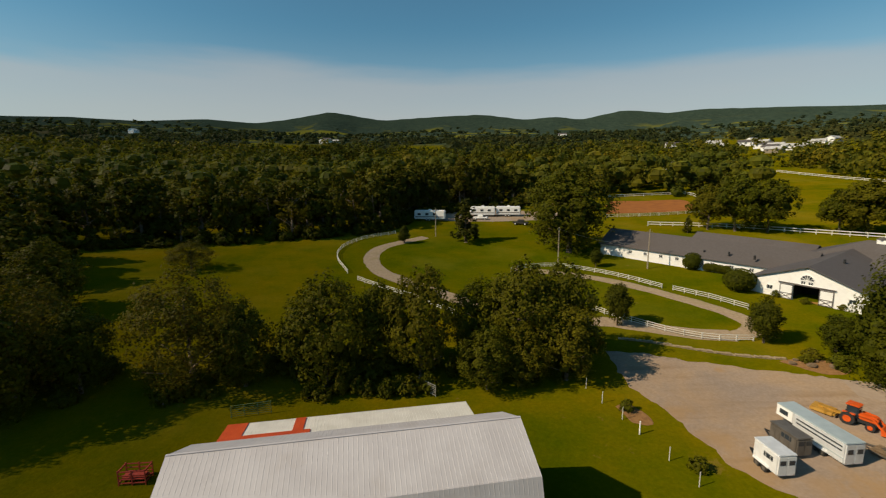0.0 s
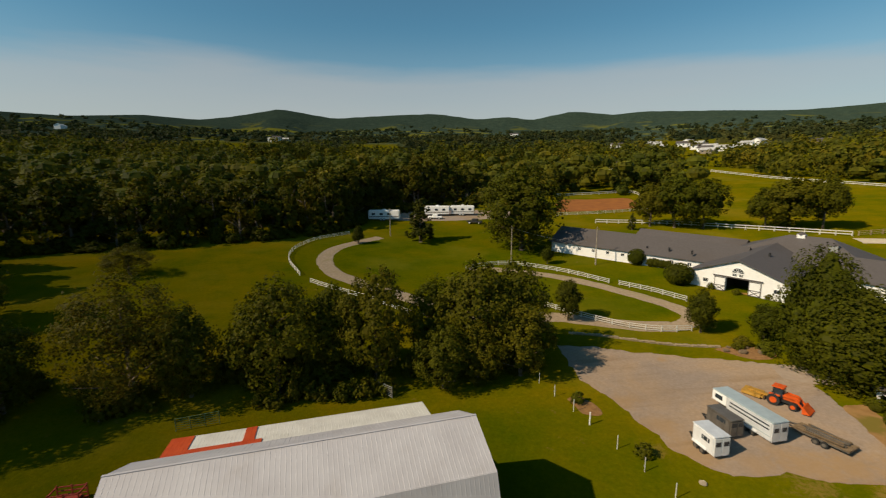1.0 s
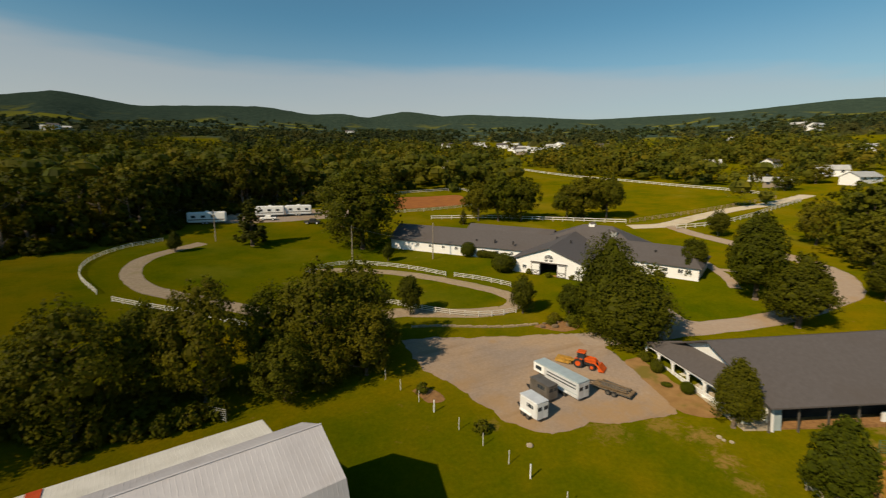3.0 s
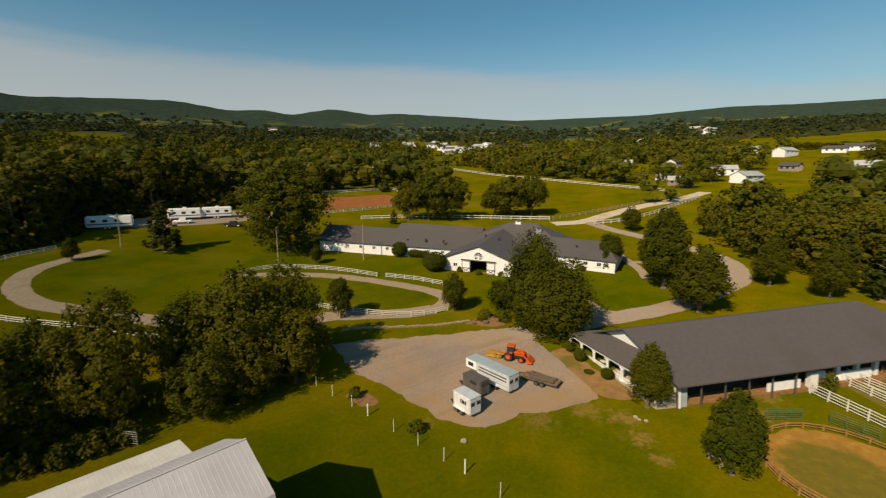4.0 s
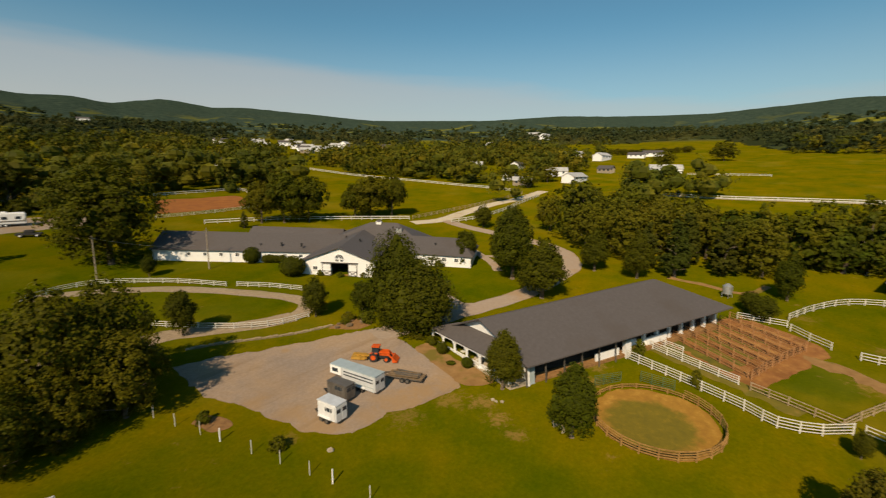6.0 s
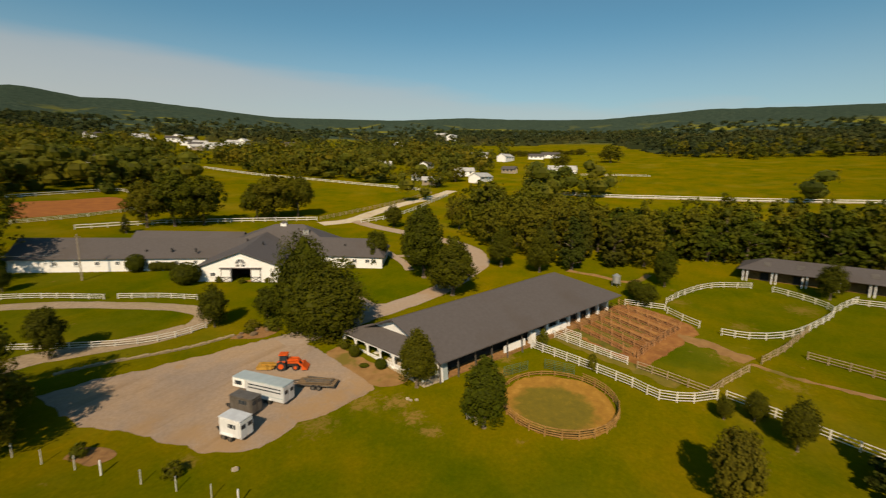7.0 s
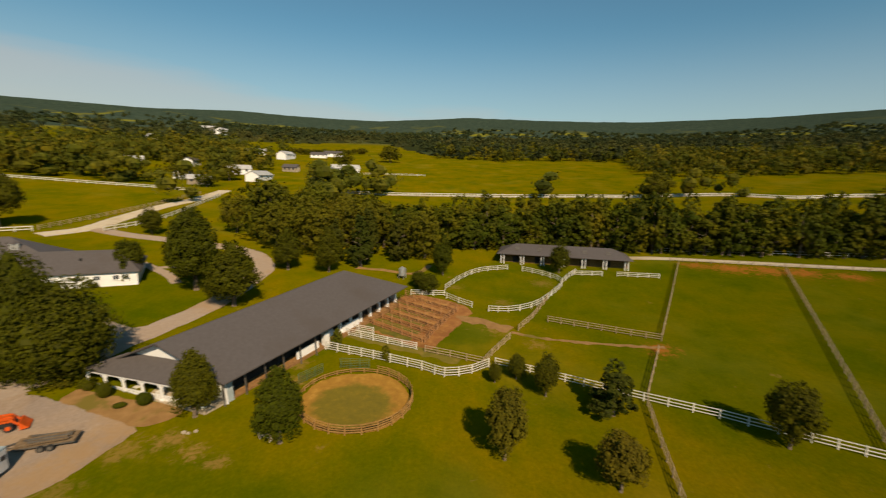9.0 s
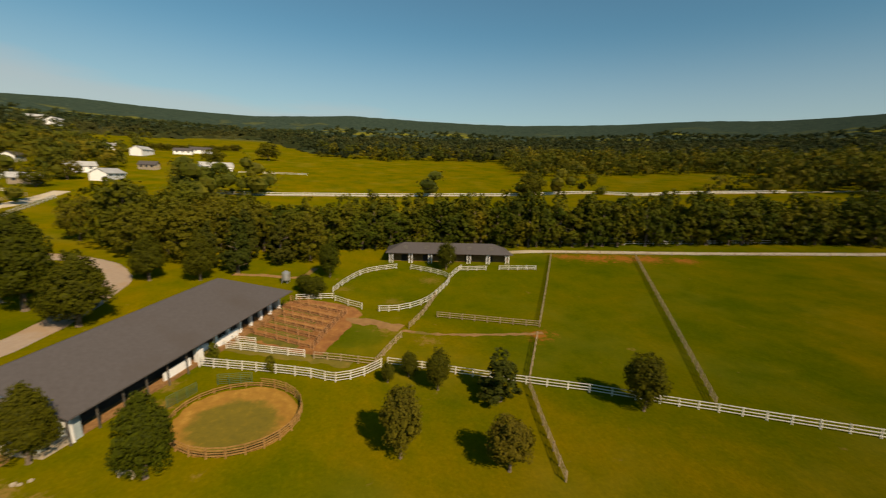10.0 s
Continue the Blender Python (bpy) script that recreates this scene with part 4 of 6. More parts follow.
def woods(name, label, r0, r1, gap, count, leaf, size, lumps, core=0.85, ball=BLOCK, mat=LEAF_FAR):
    """Many far trees as one canopy."""
    rng = np.random.default_rng(5)
    forms = [crown_points(rng, count, 1.0, 0.46, 0.0, "round", lumps, core, ball) for i in range(7)]
    out = []
    r = r0
    while r < r1:
        g = gap * (1 + (r - r0) / 900)
        steps = int(radians(215) * r / g)
        for i in range(steps):
            az = 60 - 215 * (i + rng.uniform(0, 1)) / steps
            q = r + rng.uniform(-0.6, 0.6) * g
            x, y = -q * math.sin(radians(az)), q * math.cos(radians(az))
            if az > 4 and r < 330 and (inside_wood(x, y) is False):
                continue
            much = wooded(x, y, q, az)
            if rng.uniform() > much:
                continue
            h = size * rng.uniform(0.72, 1.22) * (1.0 if much > 0.5 else 0.75)
            p, d, cores = forms[rng.integers(7)]
            a = rng.uniform(0, math.tau)
            turn = np.array([[math.cos(a), -math.sin(a), 0], [math.sin(a), math.cos(a), 0], [0, 0, 1]])
            wide = rng.uniform(0.85, 1.4) * (1 + r / 1500) * (1.0 if much > 0.5 else 0.62)
            grow, at = np.array([h * wide, h * wide, h]), np.array([x, y, float(hills(np.array(x), np.array(y))) - 0.4])
            out.append(leaves(rng, (p @ turn.T) * grow + at, d @ turn.T, leaf * h / size * (1 + r / 2500), 0.35, 0.22))
            out.append((cores @ turn.T) * grow + at)
            if much > 0.5 and 560 < q < 1000:
                # saplings and brush that close the gaps between the trees
                lean = np.array(Matrix.Rotation(rng.uniform(-0.35, 0.35), 3, "X") @ Matrix.Rotation(rng.uniform(-0.35, 0.35), 3, "Y"))
                out.append(((BLOCK @ turn.T) * np.array([g * 0.72, g * 0.72, h * rng.uniform(0.22, 0.38)])) @ lean.T + at)
        r += g * 0.85
    ob = new(name, quads_mesh(name, np.concatenate(out), mat))
    return tagged(ob, label, "woods", kind="stuff")


def inside_wood(x, y):
    """Whether a place lies behind the edge of the woods."""
    a = math.atan2(-x, y)
    r = math.hypot(x, y)
    for (ax, ay), (bx, by) in zip(EDGE, EDGE[1:]):
        a0, a1 = math.atan2(-ax, ay), math.atan2(-bx, by)
        if a1 <= a <= a0:
            t = (a0 - a) / (a0 - a1 + 1e-9)
            return r > 1.15 * ((1 - t) * math.hypot(ax, ay) + t * math.hypot(bx, by))
    return r > 170 if a > 0 else r > 205


woods("near_woods", "dense dark green canopy of mixed woods", 140, 300, 9.8, 140, 0.42, 18, 18, 0.85, BALL)
woods("middle_woods", "green canopy of mixed woods in the valley", 300, 520, 12.0, 190, 0.62, 18, 22, 0.50)
# the two farthest canopies carry the haze-tinted leaf colour
woods("far_woods", "distant green canopy of woods in the valley", 520, 1000, 15.0, 44, 0.95, 14, 13, 0.70, BLOCK, LEAF_HAZED)
woods("valley_woods", "distant dark woods towards the hills", 1000, 1750, 27.0, 10, 1.5, 10, 15, 1.05, BLOCK, LEAF_HAZED)


# ---- fences ----
def fence(points, label, mat=FENCEWHITE, rails=3, height=1.08, bay=2.4, group="", thick=0.045, deep=0.095, smooth_line=True, post=0.12):
    line = curve_of(points, bay) if smooth_line else [p for a, b in zip(points, points[1:]) for p in [(a[0] + (b[0] - a[0]) * i / max(1, round(math.dist(a, b) / bay)), a[1] + (b[1] - a[1]) * i / max(1, round(math.dist(a, b) / bay))) for i in range(max(1, round(math.dist(a, b) / bay)))]] + [points[-1]]
    x0, y0 = line[0]
    z0 = land(x0, y0)
    f = thing("fence", label, "fence", pose(x0, y0, z0), group)
    pm = mesh_of("post", boxes((-post / 2, -post / 2, -0.3, post / 2, post / 2, height + 0.08)), mat)
    rm = mesh_of("rail", boxes((0, -thick / 2, -deep / 2, 1, thick / 2, deep / 2)), mat)
    for i, (x, y) in enumerate(line):
        z = land(x, y) - z0
        part("post", pm, None, f, m=pose(x - x0, y - y0, z, random.uniform(-1.5, 1.5), random.uniform(-1.5, 1.5), 0))
        if i + 1 < len(line):
            u, v = line[i + 1]
            d = Vector((u - x, v - y, land(u, v) - land(x, y)))
            for k in range(rails):
                zz = height * (k + 0.75) / (rails - 0.25) if rails > 1 else height * 0.9
                m = Matrix.Translation((x - x0, y - y0, z + zz + random.uniform(-0.015, 0.015))) @ d.to_track_quat("X", "Z").to_matrix().to_4x4() @ Matrix.Diagonal((d.length, 1, 1, 1))
                part("rail", rm, None, f, m=m)
    return f


W = "white-painted three-rail board fence"
fence([(16, 102.6), (21.7, 105.3), (27.3, 105.3), (32.8, 101.8), (38.7, 96.2), (44.4, 88.0)], W + " curving beside the track", rails=3, height=0.95)
fence([(45.9, 86.5), (50.0, 81.4), (53.3, 75.2)], W + " beside the track", height=0.95)
fence([(27.0, 77.8), (30.0, 74.0), (33.4, 70.0), (37.4, 66.2), (41.6, 64.0), (46.2, 63.3)], W + " curving round the end of the lawn", height=0.95)
fence([(-15.4, 143.9), (-23.5, 137.2), (-27.7, 128.3), (-28.5, 120.5), (-26.9, 112.1), (-22.2, 101.3)], W + " curving round the track's bend", height=0.95)
fence([(-19.0, 96.4), (-15.0, 92.7), (-10.1, 88.6), (-4, 83.5), (2.4, 76.5)], W + " beside the track", height=0.95)
fence([(93.1, -3.0), (99.7, -6.3), (105.9, -11.3), (108.4, -18.5)], W + " round the oval paddock", height=1.15)
fence([(107.2, -21.9), (103.6, -26.0), (97.8, -29.0), (88.3, -23.6), (83.3, -19.2), (81.2, -14.5), (81.4, -10.9)], W + " round the oval paddock", height=1.15)
fence([(88.1, -3.2), (85.5, -5.5), (83.3, -7.9)], W + " round the oval paddock", height=1.15)
fence([(97.8, -29.0), (102.2, -31.9), (105.2, -34.2)], W + " running to the pavilion", height=1.15, smooth_line=False)
fence([(103.9, -33.1), (103.1, -39.9)], W + " in front of the pavilion", smooth_line=False)
fence([(102.7, -43.3), (100.6, -52.1)], W + " in front of the pavilion", smooth_line=False)
GREY = "weathered grey-white board fence"
fence([(87.4, -23.2), (78.4, -18.5), (73.0, -14.9)], GREY + " between paddocks", OLDWOOD, smooth_line=False)
fence([(69.9, -13.0), (64.4, -9.5), (61.6, -7.9)], GREY + " between paddocks", OLDWOOD, smooth_line=False)
fence([(76.8, -20.8), (72.9, -28.9), (68.8, -37.0)], GREY + " between paddocks", OLDWOOD, smooth_line=False)
fence([(111.9, -62.5), (83.9, -46.0), (68.8, -37.0)], GREY + " between paddocks", OLDWOOD, smooth_line=False)
fence([(64.9, -34.6), (56.7, -29.7), (52.7, -27.3)], GREY + " between paddocks", OLDWOOD, smooth_line=False)
fence([(51.4, -26.7), (43.8, -24.7), (35.4, -22.7)], GREY + " crossing the near pasture", OLDWOOD, smooth_line=False)
fence([(103.5, -83.6), (71.5, -64.6), (51.4, -52.6), (41.7, -46.7)], GREY + " between pastures", OLDWOOD, smooth_line=False)
fence([(61.5, -9.6), (59.4, -14.1), (57.0, -18.3), (52.4, -26.7), (48.5, -33.7), (43.9, -40.5), (40.4, -45.8), (36.2, -51.6), (30, -60)], W + " along the paddocks", smooth_line=False)
fence([(115.0, -61.9), (109.4, -79.9), (99.8, -104.3), (92.5, -123.0), (84, -142), (74, -166), (64, -189)], GREY + " at the far side of the pasture", OLDWOOD, bay=3.4, rails=2, height=0.95, deep=0.08, smooth_line=False)
fence([(65.1, 15.3), (62.7, 7.9), (59.9, 0.8), (58.2, -2.3), (59.1, -6.1), (60.9, -8.6)], "white four-rail board fence round the corral", rails=4, height=1.3, bay=2.2)
fence([(71.0, 15.0), (68.5, 8.7), (65.8, 1.8)], "white board fence of the corral lane", rails=4, height=1.15, smooth_line=False)
fence([(72.6, 14.1), (70.9, 9.0)], "white board fence of the corral lane", rails=4, height=1.15, smooth_line=False)
fence([(65.1, 0.5), (63.7, -3.2), (61.6, -7.9)], GREY + " of the corral", OLDWOOD, smooth_line=False)
for ax, ay, bx, by in [(75.6, 11.2, 68.3, 1.0), (78.3, 10.0, 71.0, -0.4), (80.8, 8.7, 73.2, -1.4), (83.4, 7.4, 75.6, -2.4), (85.9, 6.2, 78.2, -3.6), (88.4, 5.0, 81.0, -5.0)]:
    fence([(ax, ay), (bx, by)], "rusty brown pipe-railed run divider in the corral", RUSTPIPE, rails=4, height=1.4, bay=2.1, smooth_line=False, thick=0.05, deep=0.075, group="run dividers", post=0.13)
fence([(68.0, 0.6), (73.2, -1.4), (78.2, -3.6), (81.2, -5.1)], "rusty brown pipe-railed front of the corral runs", RUSTPIPE, rails=4, height=1.4, bay=2.0, smooth_line=False, thick=0.05, deep=0.075, post=0.13)
F = "long white board fence beside the lane"
fence([(205.2, 278), (206, 226), (212, 190), (214.4, 158), (216, 133), (214, 112)], F, bay=4.5, rails=2, deep=0.24, height=1.3, post=0.18)
fence([(68.9, 149.1), (89.4, 139.6), (108.6, 123.4), (123.5, 108.7)], F, bay=3.6, rails=2, deep=0.24, height=1.3, post=0.18)
fence([(128.9, 93.4), (141.9, 90), (160.3, 90.6), (180, 93.5), (205, 96.5)], F, bay=3.6, rails=2, deep=0.25, height=1.3, post=0.2)
fence([(125.2, 108.5), (145.6, 107.2), (167.2, 106.4), (186, 106.5), (208, 107)], "weathered grey board fence along the lane", OLDWOOD, bay=3.6, rails=3, height=1.3, post=0.2)
fence([(124.3, -63.2), (119.4, -86.9), (110.6, -115.2), (103.1, -136.5)], "white rail fence along the foot of the tree row", FENCEWHITE, bay=4.0, rails=2, height=1.15, deep=0.13, smooth_line=False)
fence([(78.2, 214), (96, 214.5), (115, 213), (113, 198), (106, 186)], "white rail fence behind the arena", bay=4.0, rails=2, height=1.3, deep=0.2)
fence([(89.7, 4.0), (89.5, -2.8)], "white board fence at the corral's end", smooth_line=False)
fence([(235.3, 45.9), (235, 17), (237, -7), (236, -78), (233, -100), (232, -149), (214, -174), (212, -200), (191, -248)], F, bay=6, rails=2, deep=0.34, height=1.4, post=0.2)
fence([(61.0, 166), (77, 165.5), (93.5, 167.0), (100, 170)], "pale rail fence along the arena", bay=3.6, rails=3, height=1.15)
for x, y, h, r in [(374.7, 75.7, 13, 9), (443.3, 44.2, 16, 11), (262, 118, 10, 7), (232, 116, 9, 6), (255, 140, 10, 7), (226, -112, 14, 8)]:
    plant("oak", x, y, h, r)


# hedgerow and a paddock fence on the far meadow
for i in range(13):
    plant("grove", 489 + 4.6 * i + random.uniform(-1, 1), 152 - 5.6 * i + random.uniform(-2, 2), random.uniform(5, 7.5), random.uniform(4.5, 6.0), "dark bushy tree in a far hedgerow", "far hedgerow")
fence([(331, 52), (334, 30), (333, 8)], "white board fence beside the far farmhouse", bay=6, rails=2, deep=0.16, height=1.3, post=0.2)


# ---- buildings ----
def gable_roof(bm, x0, x1, y0, y1, eave, ridge, over=0.5, thick=0.16, hip0=0.0, hip1=0.0):
    """Both slopes of a roof whose ridge runs along x; hips of that depth at its ends."""
    ym = (y0 + y1) / 2
    drop = (ridge - eave) / ((y1 - y0) / 2) * over
    e = eave - drop
    a, b, c, d = (x0 - over, y0 - over), (x1 + over, y0 - over), (x1 + over, y1 + over), (x0 - over, y1 + over)
    r0, r1 = (x0 - over + hip0, ym, ridge), (x1 + over - hip1, ym, ridge)
    slab(bm, [(*a, e), (*b, e), r1, r0], thick)
    slab(bm, [(*c, e), (*d, e), r0, r1], thick)
    if hip0:
        slab(bm, [(*d, e), (*a, e), r0], thick)
    if hip1:
        slab(bm, [(*b, e), (*c, e), r1], thick)
    return bm


def window(parent, x, z, w, h, y=0.0, m=None):
    """A window in a wall along x at depth y: frame, panes and sill."""
    f = bmesh.new()
    t = 0.09
    for b in ((x - w / 2, y - 0.06, z, x - w / 2 + t, y + 0.04, z + h), (x + w / 2 - t, y - 0.06, z, x + w / 2, y + 0.04, z + h), (x - w / 2 + t, y - 0.06, z, x + w / 2 - t, y + 0.04, z + t), (x - w / 2 + t, y - 0.06, z + h - t, x + w / 2 - t, y + 0.04, z + h), (x - 0.03, y - 0.05, z + t, x + 0.03, y + 0.03, z + h - t)):
        box(f, *b)
    win = part("window", f, WHITE, parent, m=m)
    part("pane", boxes((x - w / 2 + t, y - 0.02, z + t, x + w / 2 - t, y + 0.02, z + h - t)), GLASS, win)
    part("sill", boxes((x - w / 2 - 0.08, y - 0.14, z - 0.07, x + w / 2 + 0.08, y + 0.02, z - 0.003)), WHITE, win)
    return win


def frame_matrix(x, y, z, ax, ay, rise=0.0):
    """Local x along (ax, ay) rising by that slope, local y to its left."""
    u = Vector((ax, ay, 0)).normalized()
    u = Vector((u.x, u.y, rise)).normalized()
    v = Vector((-u.y, u.x, 0)).normalized()
    w = u.cross(v)
    return Matrix(((u.x, v.x, w.x, x), (u.y, v.y, w.y, y), (u.z, v.z, w.z, z), (0, 0, 0, 1)))


# the white show barn: local x along its front to the south-east, local y into the building
def tilted_frame(x, y, z, ax, ay, rise_x, rise_y):
    """Local x along (ax, ay) and local y to its left, each following a slope of the land."""
    u = Vector((ax, ay, rise_x)).normalized()
    v = Vector((-ay, ax, rise_y))
    v = (v - u * v.dot(u)).normalized()
    w = u.cross(v)
    return Matrix(((u.x, v.x, w.x, x), (u.y, v.y, w.y, y), (u.z, v.z, w.z, z), (0, 0, 0, 1)))


BARN = tilted_frame(64.6, 77.0, 7.2, 0.54, -0.842, -0.012, 0.055)
LEFT = pose(0.6, 5.15, 0.1, 0, 1.5, 10)
RIGHT = pose(0, 2.2, 0.25, 0, 0, -6)
barn = thing("show_barn", "white-walled horse barn with grey shingle roofs and wide wings", "barn", BARN)


def gabled_wall(x0, x1, y, eave, ridge, door=None, thick=0.2):
    """A gable wall along x at depth y, with a door opening (x0, x1, height)."""
    bm = bmesh.new()
    xm = (x0 + x1) / 2
    top = lambda x: eave + (ridge - eave) * (1 - abs(x - xm) / ((x1 - x0) / 2))
    xs = sorted({x0, x1, xm, *((door[0], door[1]) if door else ())})
    for a, b in zip(xs, xs[1:]):
        lo = door[2] if door and door[0] <= a and b <= door[1] else -0.6
        v = [bm.verts.new((x, y + k, z)) for k in (0, thick) for x, z in ((a, lo), (b, lo), (b, top(b)), (a, top(a)))]
        for q in ((0, 1, 2, 3), (7, 6, 5, 4), (0, 4, 5, 1), (1, 5, 6, 2), (2, 6, 7, 3), (3, 7, 4, 0)):
            bm.faces.new([v[i] for i in q])
    bmesh.ops.recalc_face_normals(bm, faces=bm.faces)
    return bm


part("front_wall", gabled_wall(-8.7, 8.7, 0, 3.2, 6.45, (-1.9, 1.9, 2.9)), WHITE, barn)
part("side_wall", boxes((-8.7, 0.2, -0.6, -8.5, 30, 3.2)), WHITE, barn)
part("side_wall", boxes((8.5, 0.2, -0.6, 8.7, 30, 3.2)), WHITE, barn)
part("inner_floor", boxes((-8.4, 0.25, -0.3, 8.4, 29.8, 0.02)), SAND, barn)
part("inner_wall", boxes((-2.4, 5.2, 0.02, 2.4, 5.4, 3.3), (-2.4, 0.3, 0.02, -2.25, 5.2, 3.3), (2.25, 0.3, 0.02, 2.4, 5.2, 3.3)), SHADE_DARK, barn)
part("inner_ceiling", boxes((-2.4, 0.3, 3.32, 2.4, 5.4, 3.4)), SHADE_DARK, barn)
turned = Matrix.Rotation(radians(90), 4, "Z")


def along_y(bm):
    """Turns a mesh whose ridge runs along x so that it runs along y."""
    bmesh.ops.transform(bm, matrix=turned, verts=bm.verts)
    return bm


part("front_roof", along_y(gable_roof(bmesh.new(), 0, 30, -8.7, 8.7, 3.3, 6.6)), SHINGLE, barn)
part("left_wing_wall", boxes((-46, 5, -1.2, -8.72, 5.2, 3.0)), WHITE, barn, m=LEFT)
part("left_wing_back_wall", boxes((-46, 17.3, -1.2, -8.72, 17.5, 3.0)), WHITE, barn, m=LEFT)
part("left_wing_end_wall", boxes((-46, 5.2, -1.2, -45.8, 17.3, 3.0)), WHITE, barn, m=LEFT)
part("left_wing_roof", gable_roof(bmesh.new(), -46, -2.5, 5, 17.5, 3.1, 6.0), SHINGLE, barn, m=LEFT)
part("right_wing_wall", boxes((8.72, 10.6, -0.6, 28, 10.8, 3.0)), WHITE, barn, m=RIGHT)
part("right_wing_end_wall", boxes((27.8, 10.8, -0.6, 28, 23, 3.0)), WHITE, barn, m=RIGHT)
part("right_wing_roof", gable_roof(bmesh.new(), 3.0, 28, 10.6, 23, 3.1, 5.9, hip1=4.0), SHINGLE, barn, m=RIGHT)
part("centre_roof", gable_roof(bmesh.new(), -10, 17, 17, 31, 3.6, 8.2, hip0=12.0, hip1=9.0), SHINGLE, barn)
part("centre_wall", boxes((-10, 17.2, 0, 17, 30.8, 3.3)), WHITE, barn)
part("rear_wing_roof", gable_roof(bmesh.new(), -34, -8, 24, 33, 3.0, 5.2), SHINGLE, barn)
part("rear_wing_wall", boxes((-34, 24.2, -0.6, -10.1, 32.8, 2.8)), WHITE, barn)
for x, y, z, paint_of in ((3.6, 24.0, 7.8, WHITE), (9.6, 21.5, 6.6, GALV)):
    c = part("cupola", boxes((x - 0.7, y - 0.7, z - 0.6, x + 0.7, y + 0.7, z + 0.7)), paint_of, barn)
    bm = bmesh.new()
    tube(bm, (x, y, z + 0.7), (x, y, z + 1.3), 1.05, 4, 0.05)
    part("cupola_roof", bm, SHINGLE, c)
for s in (-1, 1):
    d = part("sliding_door", boxes((s * 2.95 - 1.0, -0.14, 0.05, s * 2.95 + 1.0, -0.05, 2.8)), WHITE, barn, "white sliding barn door standing open")
    for a, b in (((-1, 0.1), (1, 0.1)), ((-1, 1.1), (1, 1.1)), ((-1, 2.72), (1, 2.72)), ((-0.95, 0.1), (-0.95, 2.72)), ((0.95, 0.1), (0.95, 2.72)), ((-0.95, 0.1), (0.95, 1.1)), ((-0.95, 1.1), (0.95, 0.1))):
        part("door_brace", beam(bmesh.new(), (s * 2.95 + a[0], -0.165, a[1]), (s * 2.95 + b[0], -0.165, b[1]), 0.05, 0.12), SHINGLE, d)
part("door_rail", boxes((-4.2, -0.26, 2.92, 4.2, -0.02, 3.12)), SHINGLE, barn, "dark sliding door track")
arch = bmesh.new()
prism(arch, [(1.0 * math.cos(a), 3.95 + 1.0 * math.sin(a)) for a in [math.pi * i / 12 for i in range(13)]], -0.05, 0.01)
bmesh.ops.transform(arch, matrix=turned.inverted(), verts=arch.verts)
w = part("arched_window", arch, GLASS, barn, "arched window over the door")
bm = bmesh.new()
for i in range(12):
    a, b = math.pi * i / 12, math.pi * (i + 1) / 12
    beam(bm, (1.05 * math.cos(a), -0.08, 3.95 + 1.05 * math.sin(a)), (1.05 * math.cos(b), -0.08, 3.95 + 1.05 * math.sin(b)), 0.1)
for a in (0.5, 1.1, math.pi / 2, 2.04, 2.64):
    beam(bm, (0, -0.08, 3.95), (math.cos(a), -0.08, 3.95 + math.sin(a)), 0.06)
beam(bm, (-1.1, -0.08, 3.95), (1.1, -0.08, 3.95), 0.12)
part("window_bars", bm, WHITE, w)
window(barn, -5.6, 1.2, 1.1, 0.9, 0.0)
window(barn, -0.55, 3.2, 0.8, 0.65, 0.0)
window(barn, 0.55, 3.2, 0.8, 0.65, 0.0)
window(barn, 6.4, 1.2, 1.1, 0.9, 0.0)
for i in range(8):
    window(barn, -38 + i * 3.7, 1.3, 0.9, 0.9, 5.0, LEFT)
for x in (18.5, 21.5, 24.5):
    window(barn, x, 1.2, 1.1, 1.0, 10.6, RIGHT)
for x, y, z in ((-30, 8.0, 4.4), (-22, 8.0, 4.4), (-17, 8.5, 4.7), (-12, 8.5, 4.7), (14, 14, 4.7), (20, 14, 4.7), (2, 10, 6.0)):
    bm = bmesh.new()
    tube(bm, (x, y, z - 0.3), (x, y, z + 0.55), 0.22, 8)
    part("roof_vent", bm, BLACK, barn)

# the long stable: local x along it, local y to its left
RISE = 0.080
STABLE = frame_matrix(49.6, 23.3, 3.8, 0.880, -0.475, RISE)
stable = thing("stable", "long white stable under a broad grey shingle roof with open stalls", "stable", STABLE)
LEN, WID = 38.5, 17.0
SKEW = 0.19


def skewed(bm, upto=99.0):
    """Slants the porch end of the stable, which does not stand square to its length."""
    for v in bm.verts:
        if v.co.x < upto:
            v.co.x -= SKEW * v.co.y
    return bm


part("roof", skewed(gable_roof(bmesh.new(), 0.5, LEN, 0, WID, 3.05, 6.6, 0.6, 0.18, hip1=7.0), 1.0), SHINGLE, stable)
part("porch_roof", skewed(slab(bmesh.new(), [(-1.75, 0.6, 2.68), (-1.75, 18.6, 2.68), (0.8, 14.2, 4.35), (0.8, 3.1, 4.35)][::-1], 0.13)), SHINGLE, stable, "grey shingle porch roof")
part("porch_hip", skewed(slab(bmesh.new(), [(-1.75, 18.6, 2.67), (1.4, 18.6, 2.67), (0.8, 14.2, 4.34)][::-1], 0.13)), SHINGLE, stable, "grey shingle porch roof end")
part("porch_fascia", skewed(boxes((-1.72, 0.7, 2.38, -1.60, 18.4, 2.54))), WHITE, stable, "white board under the porch eave")
gw = bmesh.new()
prism(gw, [(0.5, 3.0), (WID - 0.5, 3.0), (WID / 2, 6.32)], 0.82, 1.0)
part("gable_wall", skewed(gw), WHITE, stable)
